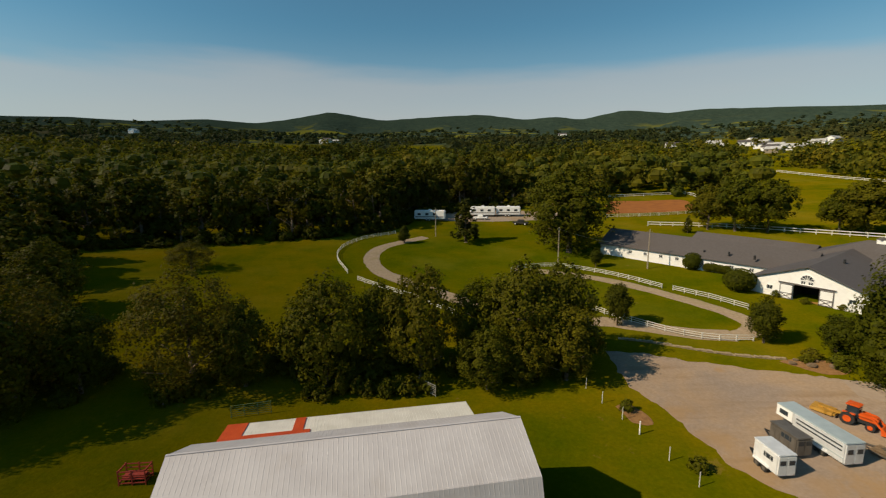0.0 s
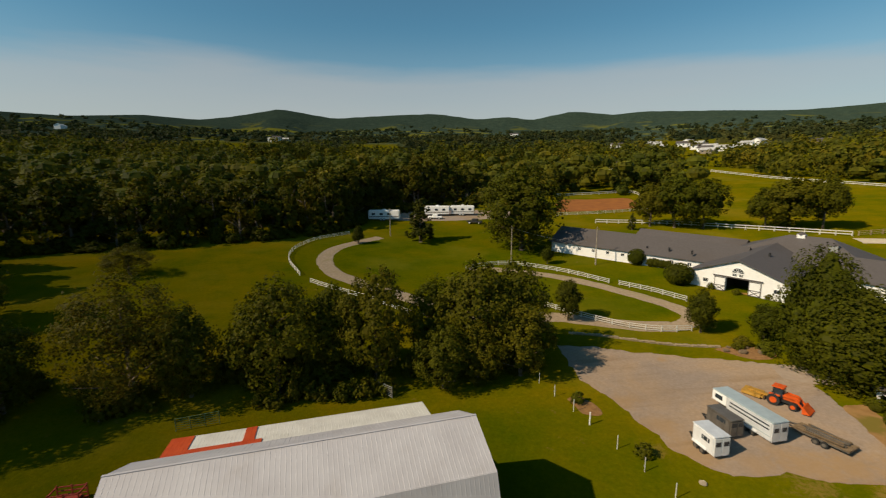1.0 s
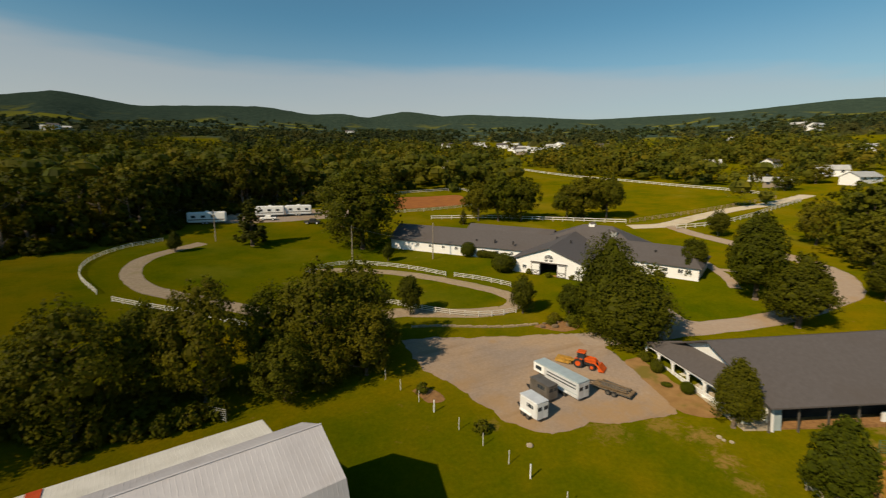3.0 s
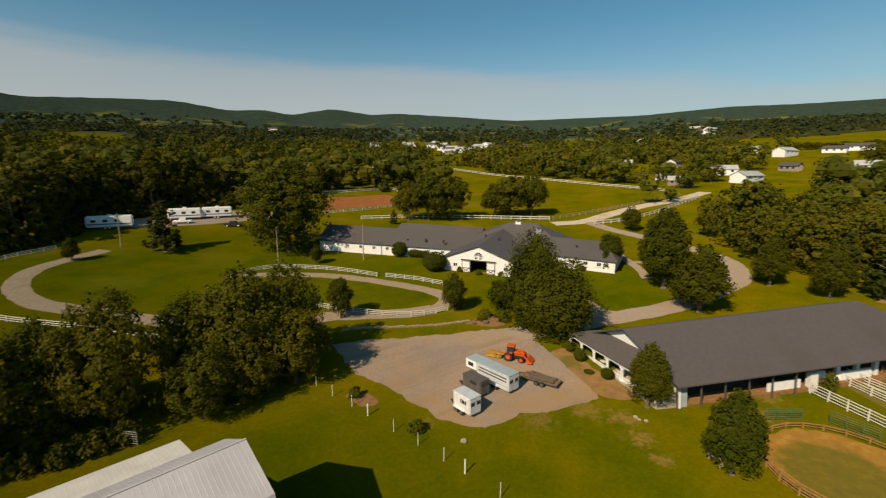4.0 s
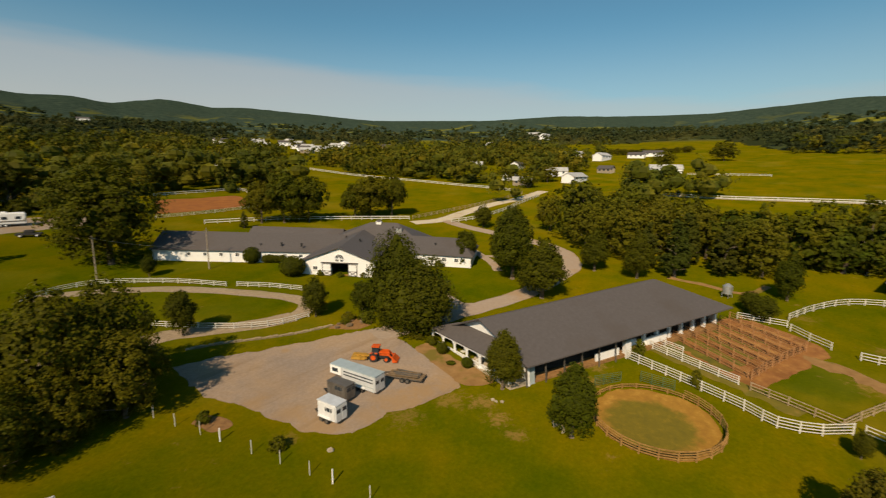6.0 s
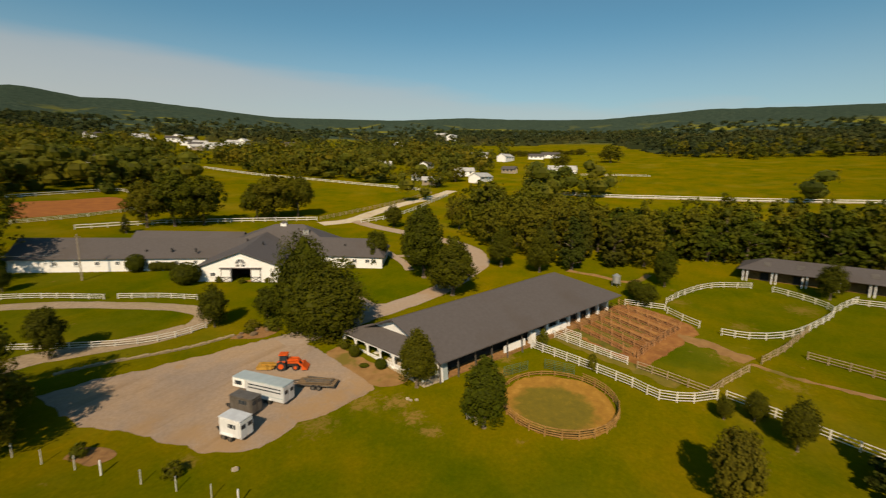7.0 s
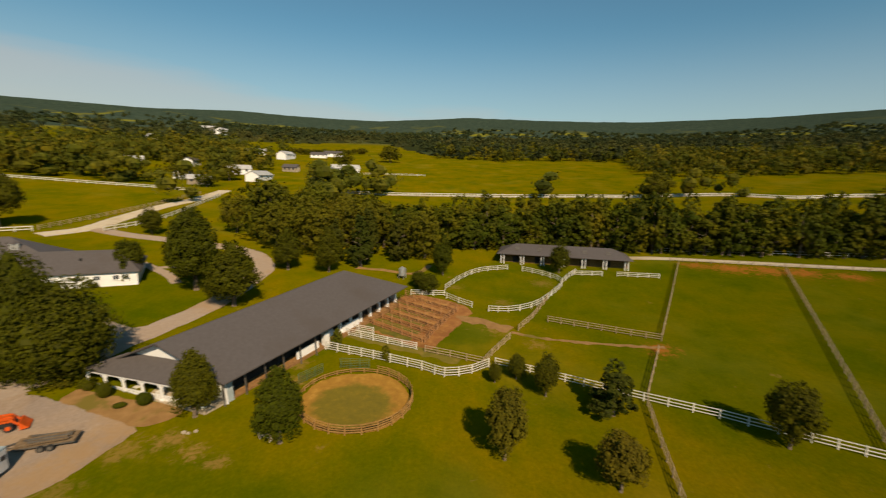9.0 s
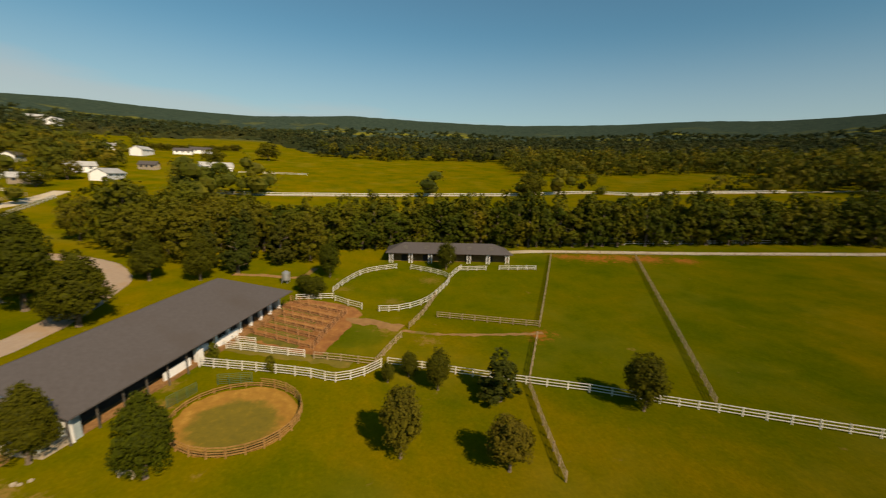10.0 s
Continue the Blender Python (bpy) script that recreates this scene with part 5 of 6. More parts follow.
part("end_wall", skewed(boxes((0.82, 0.3, -1.5, 1.02, WID - 0.4, 3.0))), WHITE, stable)
part("back_wall", boxes((-2.0, WID - 0.4, -1.5, LEN, WID - 0.2, 3.0)), WHITE, stable)
part("far_wall", boxes((LEN - 0.6, 1.6, -1.5, LEN - 0.4, WID - 0.4, 3.0)), WHITE, stable)
# inner wall blackened to deepen the shade under the eave
part("centre_wall", boxes((0.2, 2.6, -1.5, LEN - 0.6, 2.8, 3.3)), SHADE_DARK, stable, "inner wall coloured near-black for the shade under the roof")
part("low_wall", boxes((12.5, 1.0, -1.5, 16.8, 1.2, 0.75)), WHITE, stable)
part("low_wall", boxes((22.4, 1.2, -1.5, 26.6, 1.4, 0.8)), WHITE, stable)
part("far_kennel_wall", boxes((17.6, 0.5, -1.5, 18.6, 1.2, 1.6)), WHITE, stable)
for i in range(7):
    x = 22.2 + i * 2.62
    part("stall_pier", boxes((x - 0.22, 1.35, -1.5, x + 0.22, 1.8, 2.8)), WHITE, stable)
for i in range(6):
    x = 0.4 + i * 3.0
    part("eave_post", boxes((x - 0.07, 0.15, -1.5, x + 0.07, 0.3, 2.85)), STEELBROWN, stable)
for i in range(7):
    y = 1.0 + i * 2.85
    part("porch_post", skewed(boxes((-1.62, y - 0.11, -1.2, -1.40, y + 0.11, 2.5))), WHITE, stable)
    part("post_base", skewed(boxes((-1.74, y - 0.24, -1.2, -1.28, y + 0.24, 0.45))), WHITE, stable)
    for k in (-1, 1):
        bracket = beam(bmesh.new(), (-1.51, y + 0.1 * k, 1.85), (-1.51, y + 0.75 * k, 2.42), 0.07, 0.12)
        part("bracket", skewed(bracket), WHITE, stable)
for i in range(3):
    y = 5.0 + i * 3.6
    seat = boxes((-0.6, y - 0.35, 0.3, 0.1, y + 0.35, 0.6), (0.02, y - 0.35, 0.5, 0.12, y + 0.35, 1.1))
    bmesh.ops.bevel(seat, geom=seat.edges[:], offset=0.04, segments=1, affect="EDGES")
    chair = tagged_at(new("porch_chair", mesh_of("porch_chair", skewed(seat), FENCEWHITE)), "pale armchair standing on the porch", "chair", STABLE, "porch chairs")
part("corner_door", boxes((0.5, 0.55, -1.2, 1.9, 0.62, 2.2)), TEAL, stable, "pale blue-grey stall door")
part("stall_floor", boxes((0.2, 0.7, -1.5, LEN - 0.6, 2.6, -0.35)), MULCH, stable)
part("porch_floor", skewed(boxes((-1.75, 0.6, -1.3, 0.8, 18.5, 0.3))), STONE, stable)
bm = bmesh.new()
for z in (0.4, 0.95):
    beam(bm, (-1.51, 3.9, z), (-1.51, 18.1, z), 0.06, 0.09)
for i in range(71):
    beam(bm, (-1.51, 3.9 + i * 0.2, 0.1), (-1.51, 3.9 + i * 0.2, 0.95), 0.07)
part("porch_railing", skewed(bm), WHITE, stable)
dish = thing("satellite_dish", "small white satellite dish on a post behind the porch", "satellite dish", STABLE @ pose(-4.4, 19.6, 0))
bm = bmesh.new()
tube(bm, (0, 0, -1.5), (0, 0, 3.3), 0.05, 8)
part("post", bm, GALV, dish)
bm = bmesh.new()
tube(bm, (0, 0, 3.3), (-0.18, -0.12, 3.5), 0.12, 14, 0.42)
part("reflector", bm, WHITE, dish)

# the pavilion
PAV = frame_matrix(106.8, -48.2, 7.95, 0.225, 0.974)
pav = thing("pavilion", "open-sided shed row with white paired posts and a dark grey roof", "shed", PAV)
part("roof", gable_roof(bmesh.new(), 0, 32, -10.5, 0, 3.35, 5.2, 0.4, 0.14, hip0=4.5, hip1=4.5), SHINGLE, pav)
part("back_wall", boxes((0.3, -2.3, -0.8, 31.7, -2.1, 3.0)), BROWNWOOD, pav, "brown boarded stall fronts")
part("floor", boxes((0, -10.4, -0.8, 32, 1.4, 0.1)), STONE, pav)
part("base_kerb", boxes((0, 1.41, -0.8, 32, 1.6, 0.16)), STONE, pav)
for i in range(7):
    for s in (-0.35, 0.35):
        x = 1.0 + i * 5.0 + s
        part("post", boxes((x - 0.09, -0.25, -0.2, x + 0.09, -0.05, 3.3)), WHITE, pav)
    part("bracket", boxes((0.3 + i * 5.0, -0.27, 3.05, 1.7 + i * 5.0, -0.03, 3.25)), WHITE, pav)

for i in range(5):
    x = 4.5 + i * 5.6
    # solid dark plates on the boards draw the shade of open stalls
    part("stall_doorway_shade", boxes((x, -2.09, 0.1, x + 1.6, -2.03, 2.4)), SHADE_DARK, pav, "near-black plate for the shade in a stall doorway")
    part("skylight", slab(bmesh.new(), [(x, -1.6, 3.98), (x + 1.2, -1.6, 3.98), (x + 1.2, -3.4, 4.62), (x, -3.4, 4.62)], 0.03), STEELBROWN, pav, "faint weathered skylight panel")

# the metal-roofed gambrel barn: local x along its ridge
GB = frame_matrix(5.9, 31.7, 2.0, -0.983, -0.186)
gam = thing("gambrel_barn", "old barn with a ribbed white metal gambrel roof", "barn", GB)
GL = 24.9


def ribbed(bm, a, b, c, d, gap=0.34, high=0.009):
    """A sheet-metal slope a b c d (a b along the eave), one folded sheet with raised seams running up it."""
    a, b, c, d = map(Vector, (a, b, c, d))
    n = int((b - a).length / gap)
    nrm = (b - a).cross(d - a).normalized()
    prof = []
    for i in range(n):
        prof += [(i / n, 0), ((i + 0.86) / n, 0), ((i + 0.9) / n, high), ((i + 0.96) / n, high)]
    prof.append((1, 0))
    rows = [[bm.verts.new(p.lerp(q, t) + nrm * h) for p, q, h in ((a, b, k), (d, c, k), (d, c, -0.06), (a, b, -0.06))] for t, k in prof]
    for u, v in zip(rows, rows[1:]):
        for i in range(4):
            bm.faces.new((u[i], v[i], v[(i + 1) % 4], u[(i + 1) % 4]))
    bm.faces.new(rows[0])
    bm.faces.new(rows[-1][::-1])
    bmesh.ops.recalc_face_normals(bm, faces=bm.faces)
    return bm


KNEE_Y, KNEE_Z, PEAK, EAVE_Y, EAVE_Z = 4.3, 7.65, 9.6, 5.6, 4.2
for s, nm in ((1, "near"), (-1, "far")):
    o = (lambda a, b, c, d: (a, b, c, d)) if s > 0 else (lambda a, b, c, d: (b, a, d, c))
    part("upper_slope", ribbed(bmesh.new(), *o((GL, s * KNEE_Y, KNEE_Z), (0, s * KNEE_Y, KNEE_Z), (0, 0, PEAK), (GL, 0, PEAK))), TIN, gam)
    part("lower_slope", ribbed(bmesh.new(), *o((GL, s * EAVE_Y, EAVE_Z), (0, s * EAVE_Y, EAVE_Z), (0, s * KNEE_Y, KNEE_Z), (GL, s * KNEE_Y, KNEE_Z))), TIN, gam)
bm = bmesh.new()
beam(bm, (0, 0, PEAK + 0.02), (GL, 0, PEAK + 0.02), 0.16, 0.04)
part("ridge_cap", bm, TIN, gam)
bm = bmesh.new()
prism(bm, [(5.3, -0.8), (5.3, EAVE_Z), (4.1, KNEE_Z - 0.12), (0, PEAK - 0.14), (-4.1, KNEE_Z - 0.12), (-5.3, EAVE_Z), (-5.3, -0.8)], 0.5, GL - 0.5)
part("walls", bm, OLDWOOD, gam)
# lean-to on the side away from the eye
part("lean_to_roof", ribbed(bmesh.new(), (0.8, -14.5, 3.3), (GL + 0.4, -14.5, 3.3), (GL + 0.4, -5.25, 4.56), (0.8, -5.25, 4.56)), TINWHITE, gam, "white ribbed metal lean-to roof")
part("red_panel", ribbed(bmesh.new(), (GL - 1.6, -14.4, 3.39), (GL + 0.38, -14.4, 3.39), (GL + 0.38, -5.25, 4.61), (GL - 1.6, -5.25, 4.61)), TINRED, gam, "orange-red metal roofing panel")
part("red_panel", ribbed(bmesh.new(), (GL - 7.9, -11.4, 3.80), (GL - 1.6, -11.4, 3.80), (GL - 1.6, -5.25, 4.61), (GL - 7.9, -5.25, 4.61)), TINRED, gam, "orange-red metal roofing panel")
part("red_panel", ribbed(bmesh.new(), (GL - 7.2, -14.4, 3.39), (GL - 6.2, -14.4, 3.39), (GL - 6.2, -11.4, 3.80), (GL - 7.2, -11.4, 3.80)), TINRED, gam, "orange-red metal roofing panel")
for i in range(7):
    part("lean_to_post", boxes((1.2 + i * 3.8, -14.2, -0.5, 1.4 + i * 3.8, -14.0, 3.2)), OLDWOOD, gam)


# ---- vehicles ----
def wheel(parent, x, y, r, w, rim=WHITE):
    bm = bmesh.new()
    tube(bm, (x, y - w / 2, r), (x, y + w / 2, r), r, 18)
    t = part("wheel", bm, BLACK, parent)
    bm = bmesh.new()
    tube(bm, (x, y - w / 2 - 0.02, r), (x, y + w / 2 + 0.02, r), r * 0.55, 12)
    part("rim", bm, rim, t)


def rounded(x0, y0, z0, x1, y1, z1, r=0.12):
    bm = boxes((x0, y0, z0, x1, y1, z1))
    bmesh.ops.bevel(bm, geom=bm.edges[:], offset=r, segments=2, affect="EDGES")
    return bm


def livestock_trailer(x, y, ax, ay, length, width, high, label, wall, roof, nose=0.0, axles=2, rise=0.0):
    t = thing("horse_trailer", label, "trailer", frame_matrix(x, y, land(x, y), ax, ay, rise))
    part("body", rounded(0, -width / 2, 0.45, length, width / 2, high), wall, t)
    part("roof", rounded(-0.05, -width / 2 - 0.03, high - 0.02, length + nose + 0.05, width / 2 + 0.03, high + 0.1, 0.05), roof, t)
    if nose:
        bm = bmesh.new()
        prism(bm, [(-width / 2, 1.35), (width / 2, 1.35), (width / 2, high - 0.03), (-width / 2, high - 0.03)], length - 0.02, length + nose)
        part("nose", bm, WHITE, t, "white gooseneck nose")
        for s in (-1, 1):
            part("nose_window", boxes((length + 0.5, s * width / 2 - 0.03, 1.7, length + nose - 0.4, s * width / 2 + 0.03, 2.2)), GLASS, t)
    else:
        bm = bmesh.new()
        beam(bm, (length, 0.6, 0.5), (length + 1.3, 0, 0.5), 0.1)
        beam(bm, (length, -0.6, 0.5), (length + 1.3, 0, 0.5), 0.1)
        part("drawbar", bm, BLACK, t)
    for s in (-1, 1):
        if nose:
            for z in (1.62, 2.02):
                part("side_slot", boxes((0.3, s * width / 2 - 0.035, z, length - 0.5, s * width / 2 + 0.035, z + 0.13)), GLASS, t, "long dark slatted air gap")
            part("side_trim", boxes((0.1, s * width / 2 - 0.03, 0.98, length, s * width / 2 + 0.03, 1.06)), TEAL, t, "pale blue side stripe")
        else:
            part("side_window", boxes((length * 0.2, s * width / 2 - 0.02, 1.5, length * 0.55, s * width / 2 + 0.02, 1.95)), GLASS, t)
        part("fender", rounded(length * 0.28, s * (width / 2 + 0.02) - 0.12, 0.6, length * 0.28 + 0.95 * axles, s * (width / 2 + 0.02) + 0.16, 0.78, 0.05), wall, t)
        for k in range(int(length / 0.55)):
            part("rib", boxes((0.25 + k * 0.55, s * width / 2 - 0.03, 0.62, 0.30 + k * 0.55, s * width / 2 + 0.03, high - 0.08)), wall, t)
        for k in range(axles):
            wheel(t, length * 0.28 + 0.5 + k * 0.85, s * (width / 2 + 0.02), 0.36, 0.22, STEELBROWN)
    for s in (-1, 1):
        d = part("rear_door", boxes((-0.05, s * width / 4 - width / 4 + 0.06, 0.5, 0.0, s * width / 4 + width / 4 - 0.06, high - 0.12)), wall, t)
        part("door_window", boxes((-0.07, s * width / 4 - 0.28, 1.5, -0.04, s * width / 4 + 0.28, 1.95)), GLASS, d)
        part("tail_light", boxes((-0.05, s * (width / 2 - 0.16) - 0.05, 0.52, -0.03, s * (width / 2 - 0.16) + 0.05, 0.62)), RED, t)
    return t


livestock_trailer(37.5, 37.05, -0.1, 0.995, 5.6, 1.95, 2.5, "long silver gooseneck livestock trailer with a pale blue roof", ALU, TEAL, nose=1.9)
livestock_trailer(30.65, 36.1, -0.08, 1.0, 2.9, 1.75, 2.4, "small silver-white two-horse trailer with a grey roof", ALUWHITE, ALU)
livestock_trailer(34.1, 38.5, -0.1, 0.995, 3.2, 1.6, 2.15, "small dark brown horse trailer", STEELBROWN, STEELBROWN)

tractor = thing("tractor", "orange farm tractor with a front loader and a yellow rear implement", "tractor", frame_matrix(43.4, 43.3, land(43.4, 43.3), 0.52, -0.855) @ Matrix.Diagonal((0.9, 0.9, 0.92, 1)))
part("hood", rounded(0.2, -0.42, 0.85, 1.9, 0.42, 1.55), ORANGE, tractor)
part("chassis", boxes((-1.0, -0.3, 0.5, 1.9, 0.3, 0.9)), BLACK, tractor)
part("seat", rounded(-0.75, -0.3, 0.95, -0.2, 0.3, 1.4, 0.08), BLACK, tractor)
part("canopy", rounded(-1.0, -0.7, 2.25, 0.3, 0.7, 2.38, 0.05), ORANGE, tractor)
for s in (-1, 1):
    part("canopy_post", boxes((-0.85, s * 0.55 - 0.04, 1.0, -0.77, s * 0.55 + 0.04, 2.26)), BLACK, tractor)
    part("fender", rounded(-1.15, s * 0.72 - 0.22, 1.28, 0.05, s * 0.72 + 0.22, 1.42, 0.05), ORANGE, tractor)
    wheel(tractor, -0.6, s * 0.78, 0.72, 0.42, ORANGE)
    wheel(tractor, 1.45, s * 0.7, 0.46, 0.3, ORANGE)
    bm = bmesh.new()
    beam(bm, (0.3, s * 0.62, 1.5), (1.6, s * 0.62, 1.45), 0.14, 0.2)
    beam(bm, (1.6, s * 0.62, 1.45), (2.5, s * 0.62, 0.5), 0.14, 0.2)
    part("loader_arm", bm, ORANGE, tractor)
bm = bmesh.new()
prism(bm, [(0.1, 0.0), (0.9, 0.1), (0.6, 0.35), (0.15, 0.85), (0.0, 0.8)], -1.0, 1.0)
bmesh.ops.transform(bm, matrix=Matrix.Translation((2.35, 0, 0.1)) @ turned.inverted(), verts=bm.verts)
part("bucket", bm, ORANGE, tractor)
bm = bmesh.new()
beam(bm, (-1.1, 0, 0.7), (-3.6, 0.0, 0.75), 0.3, 0.25)
beam(bm, (-1.8, -0.9, 0.5), (-1.8, 0.9, 0.5), 0.2)
beam(bm, (-2.6, -0.9, 0.5), (-3.6, 0.9, 0.5), 0.25, 0.5)
beam(bm, (-3.5, 0.0, 0.2), (-3.5, 0.0, 0.8), 0.2)
part("rear_implement", bm, YELLOW, tractor, "worn yellow rear implement")

flat = thing("flatbed_trailer", "low brown flatbed trailer loaded with old timber", "trailer", frame_matrix(43.0, 34.5, land(43.0, 34.5), -0.34, 0.94))
for i in range(10):
    part("plank", boxes((0.02 * (i % 3), -0.95 + i * 0.19, 0.62, 4.9 - 0.05 * (i % 2), -0.78 + i * 0.19, 0.68 + 0.01 * (i % 4))), TIMBER, flat)
part("frame", boxes((0, -0.98, 0.5, 4.9, -0.88, 0.62), (0, 0.88, 0.5, 4.9, 0.98, 0.62), (0, -0.88, 0.5, 0.1, 0.88, 0.62), (4.8, -0.88, 0.5, 4.9, 0.88, 0.62)), STEELBROWN, flat)
for s in (-1, 1):
    wheel(flat, 1.9, s * 1.08, 0.33, 0.2, STEELBROWN)
    wheel(flat, 2.65, s * 1.08, 0.33, 0.2, STEELBROWN)
for i in range(9):
    bm = bmesh.new()
    y = -0.8 + 0.2 * i
    beam(bm, (0.3 + random.uniform(0, 0.6), y + random.uniform(-0.2, 0.2), 0.8 + 0.07 * (i % 3)), (4.3 + random.uniform(-0.6, 0.4), y + random.uniform(-0.2, 0.2), 0.8 + 0.07 * ((i + 1) % 3)), 0.17, 0.12)
    part("timber", bm, STEELBROWN if i % 3 == 1 else TIMBER, flat, "old dark timber")
bm = bmesh.new()
beam(bm, (4.9, 0.5, 0.55), (6.2, 0, 0.5), 0.09)
beam(bm, (4.9, -0.5, 0.55), (6.2, 0, 0.5), 0.09)
part("drawbar", bm, STEELBROWN, flat)


cab = part("cab", rounded(-0.8, -0.6, 0.95, 0.25, 0.6, 2.2, 0.1), GLASS, tractor, "dark glazed cab")
deck = bmesh.new()
prism(deck, [(-0.85, 0.25), (0.85, 0.25), (0.8, 0.75), (-0.8, 0.6)], -4.2, -2.0)
part("mower_deck", deck, YELLOW, tractor, "worn yellow mower deck")


def camper(x, y, ax, ay, length, label):
    c = thing("camper_trailer", label, "camper trailer", frame_matrix(x, y, land(x, y), ax, ay) @ Matrix.Diagonal((1.3, 1.25, 1.25, 1)), "parked camper trailers")
    part("body", rounded(0, -1.25, 0.5, length, 1.25, 3.1, 0.2), WHITE, c)
    part("stripe", boxes((0.3, -1.27, 1.1, length - 0.3, -1.252, 1.35)), STEELBROWN, c)
    for k in range(3):
        part("window", boxes((1.0 + k * 2.2, -1.28, 1.7, 1.9 + k * 2.2, -1.252, 2.3)), GLASS, c)
    part("roof_unit", rounded(length * 0.45, -0.4, 3.08, length * 0.45 + 0.9, 0.4, 3.4, 0.08), WHITE, c)
    for s in (-1, 1):
        wheel(c, length * 0.4, s * 1.1, 0.36, 0.22)
        wheel(c, length * 0.4 + 0.85, s * 1.1, 0.36, 0.22)


camper(-10.5, 167.0, 0.995, -0.1, 8.8, "white camper trailer parked under the trees")
camper(10.6, 175.0, 0.99, -0.12, 7.6, "white camper trailer with dark windows")
camper(20.8, 174.6, 0.99, -0.12, 7.2, "white camper trailer parked on gravel")


# ---- small structures ----
def utility_pole(x, y, h):
    p = thing("utility_pole", "tall weathered wooden utility pole on the lawn", "utility pole", pose(x, y, land(x, y)), "utility poles")
    bm = bmesh.new()
    tube(bm, (0, 0, -0.3), (0, 0, h), 0.15, 10, 0.10)
    part("pole", bm, STONE, p)
    bm = bmesh.new()
    beam(bm, (-0.5, 0, h - 0.5), (0.5, 0, h - 0.5), 0.09)
    part("crossarm", bm, OLDWOOD, p)


utility_pole(28.6, 108.9, 8.9)
utility_pole(47.5, 101.5, 9.3)
utility_pole(-2.3, 140.4, 9.0)
for i, (x, y) in enumerate([(16.7, 56.2), (17.9, 52.4), (18.8, 49.2), (19.9, 45.9), (20.7, 43.3), (21.8, 39.2), (22.8, 35.8), (23.7, 32.4), (24.4, 29.9), (25.2, 25.8)]):
    big = i in (4, 8)
    r = 0.075 if big else 0.042
    bm = bmesh.new()
    tube(bm, (0, 0, -0.3), (0, 0, 1.5), r, 8)
    tagged_at(new("fence_post", mesh_of("fence_post", bm, WHITE if big else FENCEWHITE)), "white wooden corner post" if big else "slim pale fence post in the grass", "fence post", pose(x, y, land(x, y)), "posts along the pasture")


def pipe_gate(x, y, ax, ay, length, mat, label, bars=6, high=1.5):
    g = thing("gate", label, "gate", frame_matrix(x, y, land(x, y), ax, ay))
    for k in range(bars):
        bm = bmesh.new()
        tube(bm, (0, 0, 0.25 + k * (high - 0.25) / (bars - 1)), (length, 0, 0.25 + k * (high - 0.25) / (bars - 1)), 0.03, 6)
        part("bar", bm, mat, g)
    for k in range(4):
        bm = bmesh.new()
        tube(bm, (length * k / 3, 0, 0.05), (length * k / 3, 0, high + 0.02), 0.04, 6)
        part("upright", bm, mat, g)


pipe_gate(-23.8, 46.2, 0.96, 0.28, 4.2, GREENPAINT, "green tubular steel farm gate")
pipe_gate(-3.5, 53.2, 0.7, -0.71, 3.6, GALV, "galvanised tubular steel farm gate")
feeder = thing("hay_feeder", "red metal farm implement standing in the grass", "farm implement", pose(-28.0, 36.6, land(-28.0, 36.6), 0, 0, 5) @ Matrix.Diagonal((0.88, 0.88, 0.92, 1)))
bm = bmesh.new()
for s in (-1, 1):
    for k in range(4):
        beam(bm, (-1.3, s * 0.7, 0.25 + 0.4 * k), (1.3, s * 0.7, 0.25 + 0.4 * k), 0.09)
    for k in range(3):
        beam(bm, (-1.3 + 1.3 * k, s * 0.7, 0), (-1.3 + 1.3 * k, s * 0.7, 1.6), 0.1)
for k in (-1, 1):
    beam(bm, (k * 1.3, -0.7, 0.3), (k * 1.3, 0.7, 0.3), 0.12)
    beam(bm, (k * 1.3, -0.7, 1.45), (k * 1.3, 0.7, 1.45), 0.12)
part("frame", bm, RED, feeder)
part("drum", rounded(-1.2, -0.45, 0.3, 1.2, 0.45, 0.8, 0.15), RED, feeder)

# round pen
pen = thing("round_pen", "round training pen with a brown board rail", "pen", pose(52.3, 8.6, land(52.3, 8.6)))
lay("pen_ring", patch([(52.3 + 6.3 * math.cos(a) * 1.02, 8.6 + 6.6 * math.sin(a)) for a in [i * math.tau / 14 for i in range(14)]], 0.05), PEN, "tan sand and thin grass inside the round pen", "sand ring")
N = 24
ring = [(6.6 * math.cos(i * math.tau / N), 6.9 * math.sin(i * math.tau / N)) for i in range(N)]
for i in range(N):
    a, b = ring[i], ring[(i + 1) % N]
    za, zb = (land(52.3 + p[0], 8.6 + p[1]) - land(52.3, 8.6) for p in (a, b))
    high = 8 <= i <= 22
    part("post", boxes((a[0] - 0.07, a[1] - 0.07, za - 0.2, a[0] + 0.07, a[1] + 0.07, za + (1.2 if high else 0.62))), BROWNWOOD, pen)
    for k in range(4 if high else 2):
        bm = bmesh.new()
        beam(bm, (*a, za + 0.28 + k * 0.29), (*b, zb + 0.28 + k * 0.29), 0.05, 0.11)
        part("rail", bm, BROWNWOOD, pen)
pipe_gate(59.8, 12.0, -0.05, -1, 4.0, GREENPAINT, "green steel livestock panel")
pipe_gate(55.3, 16.4, 0.82, -0.57, 4.0, GREENPAINT, "green steel livestock panel")

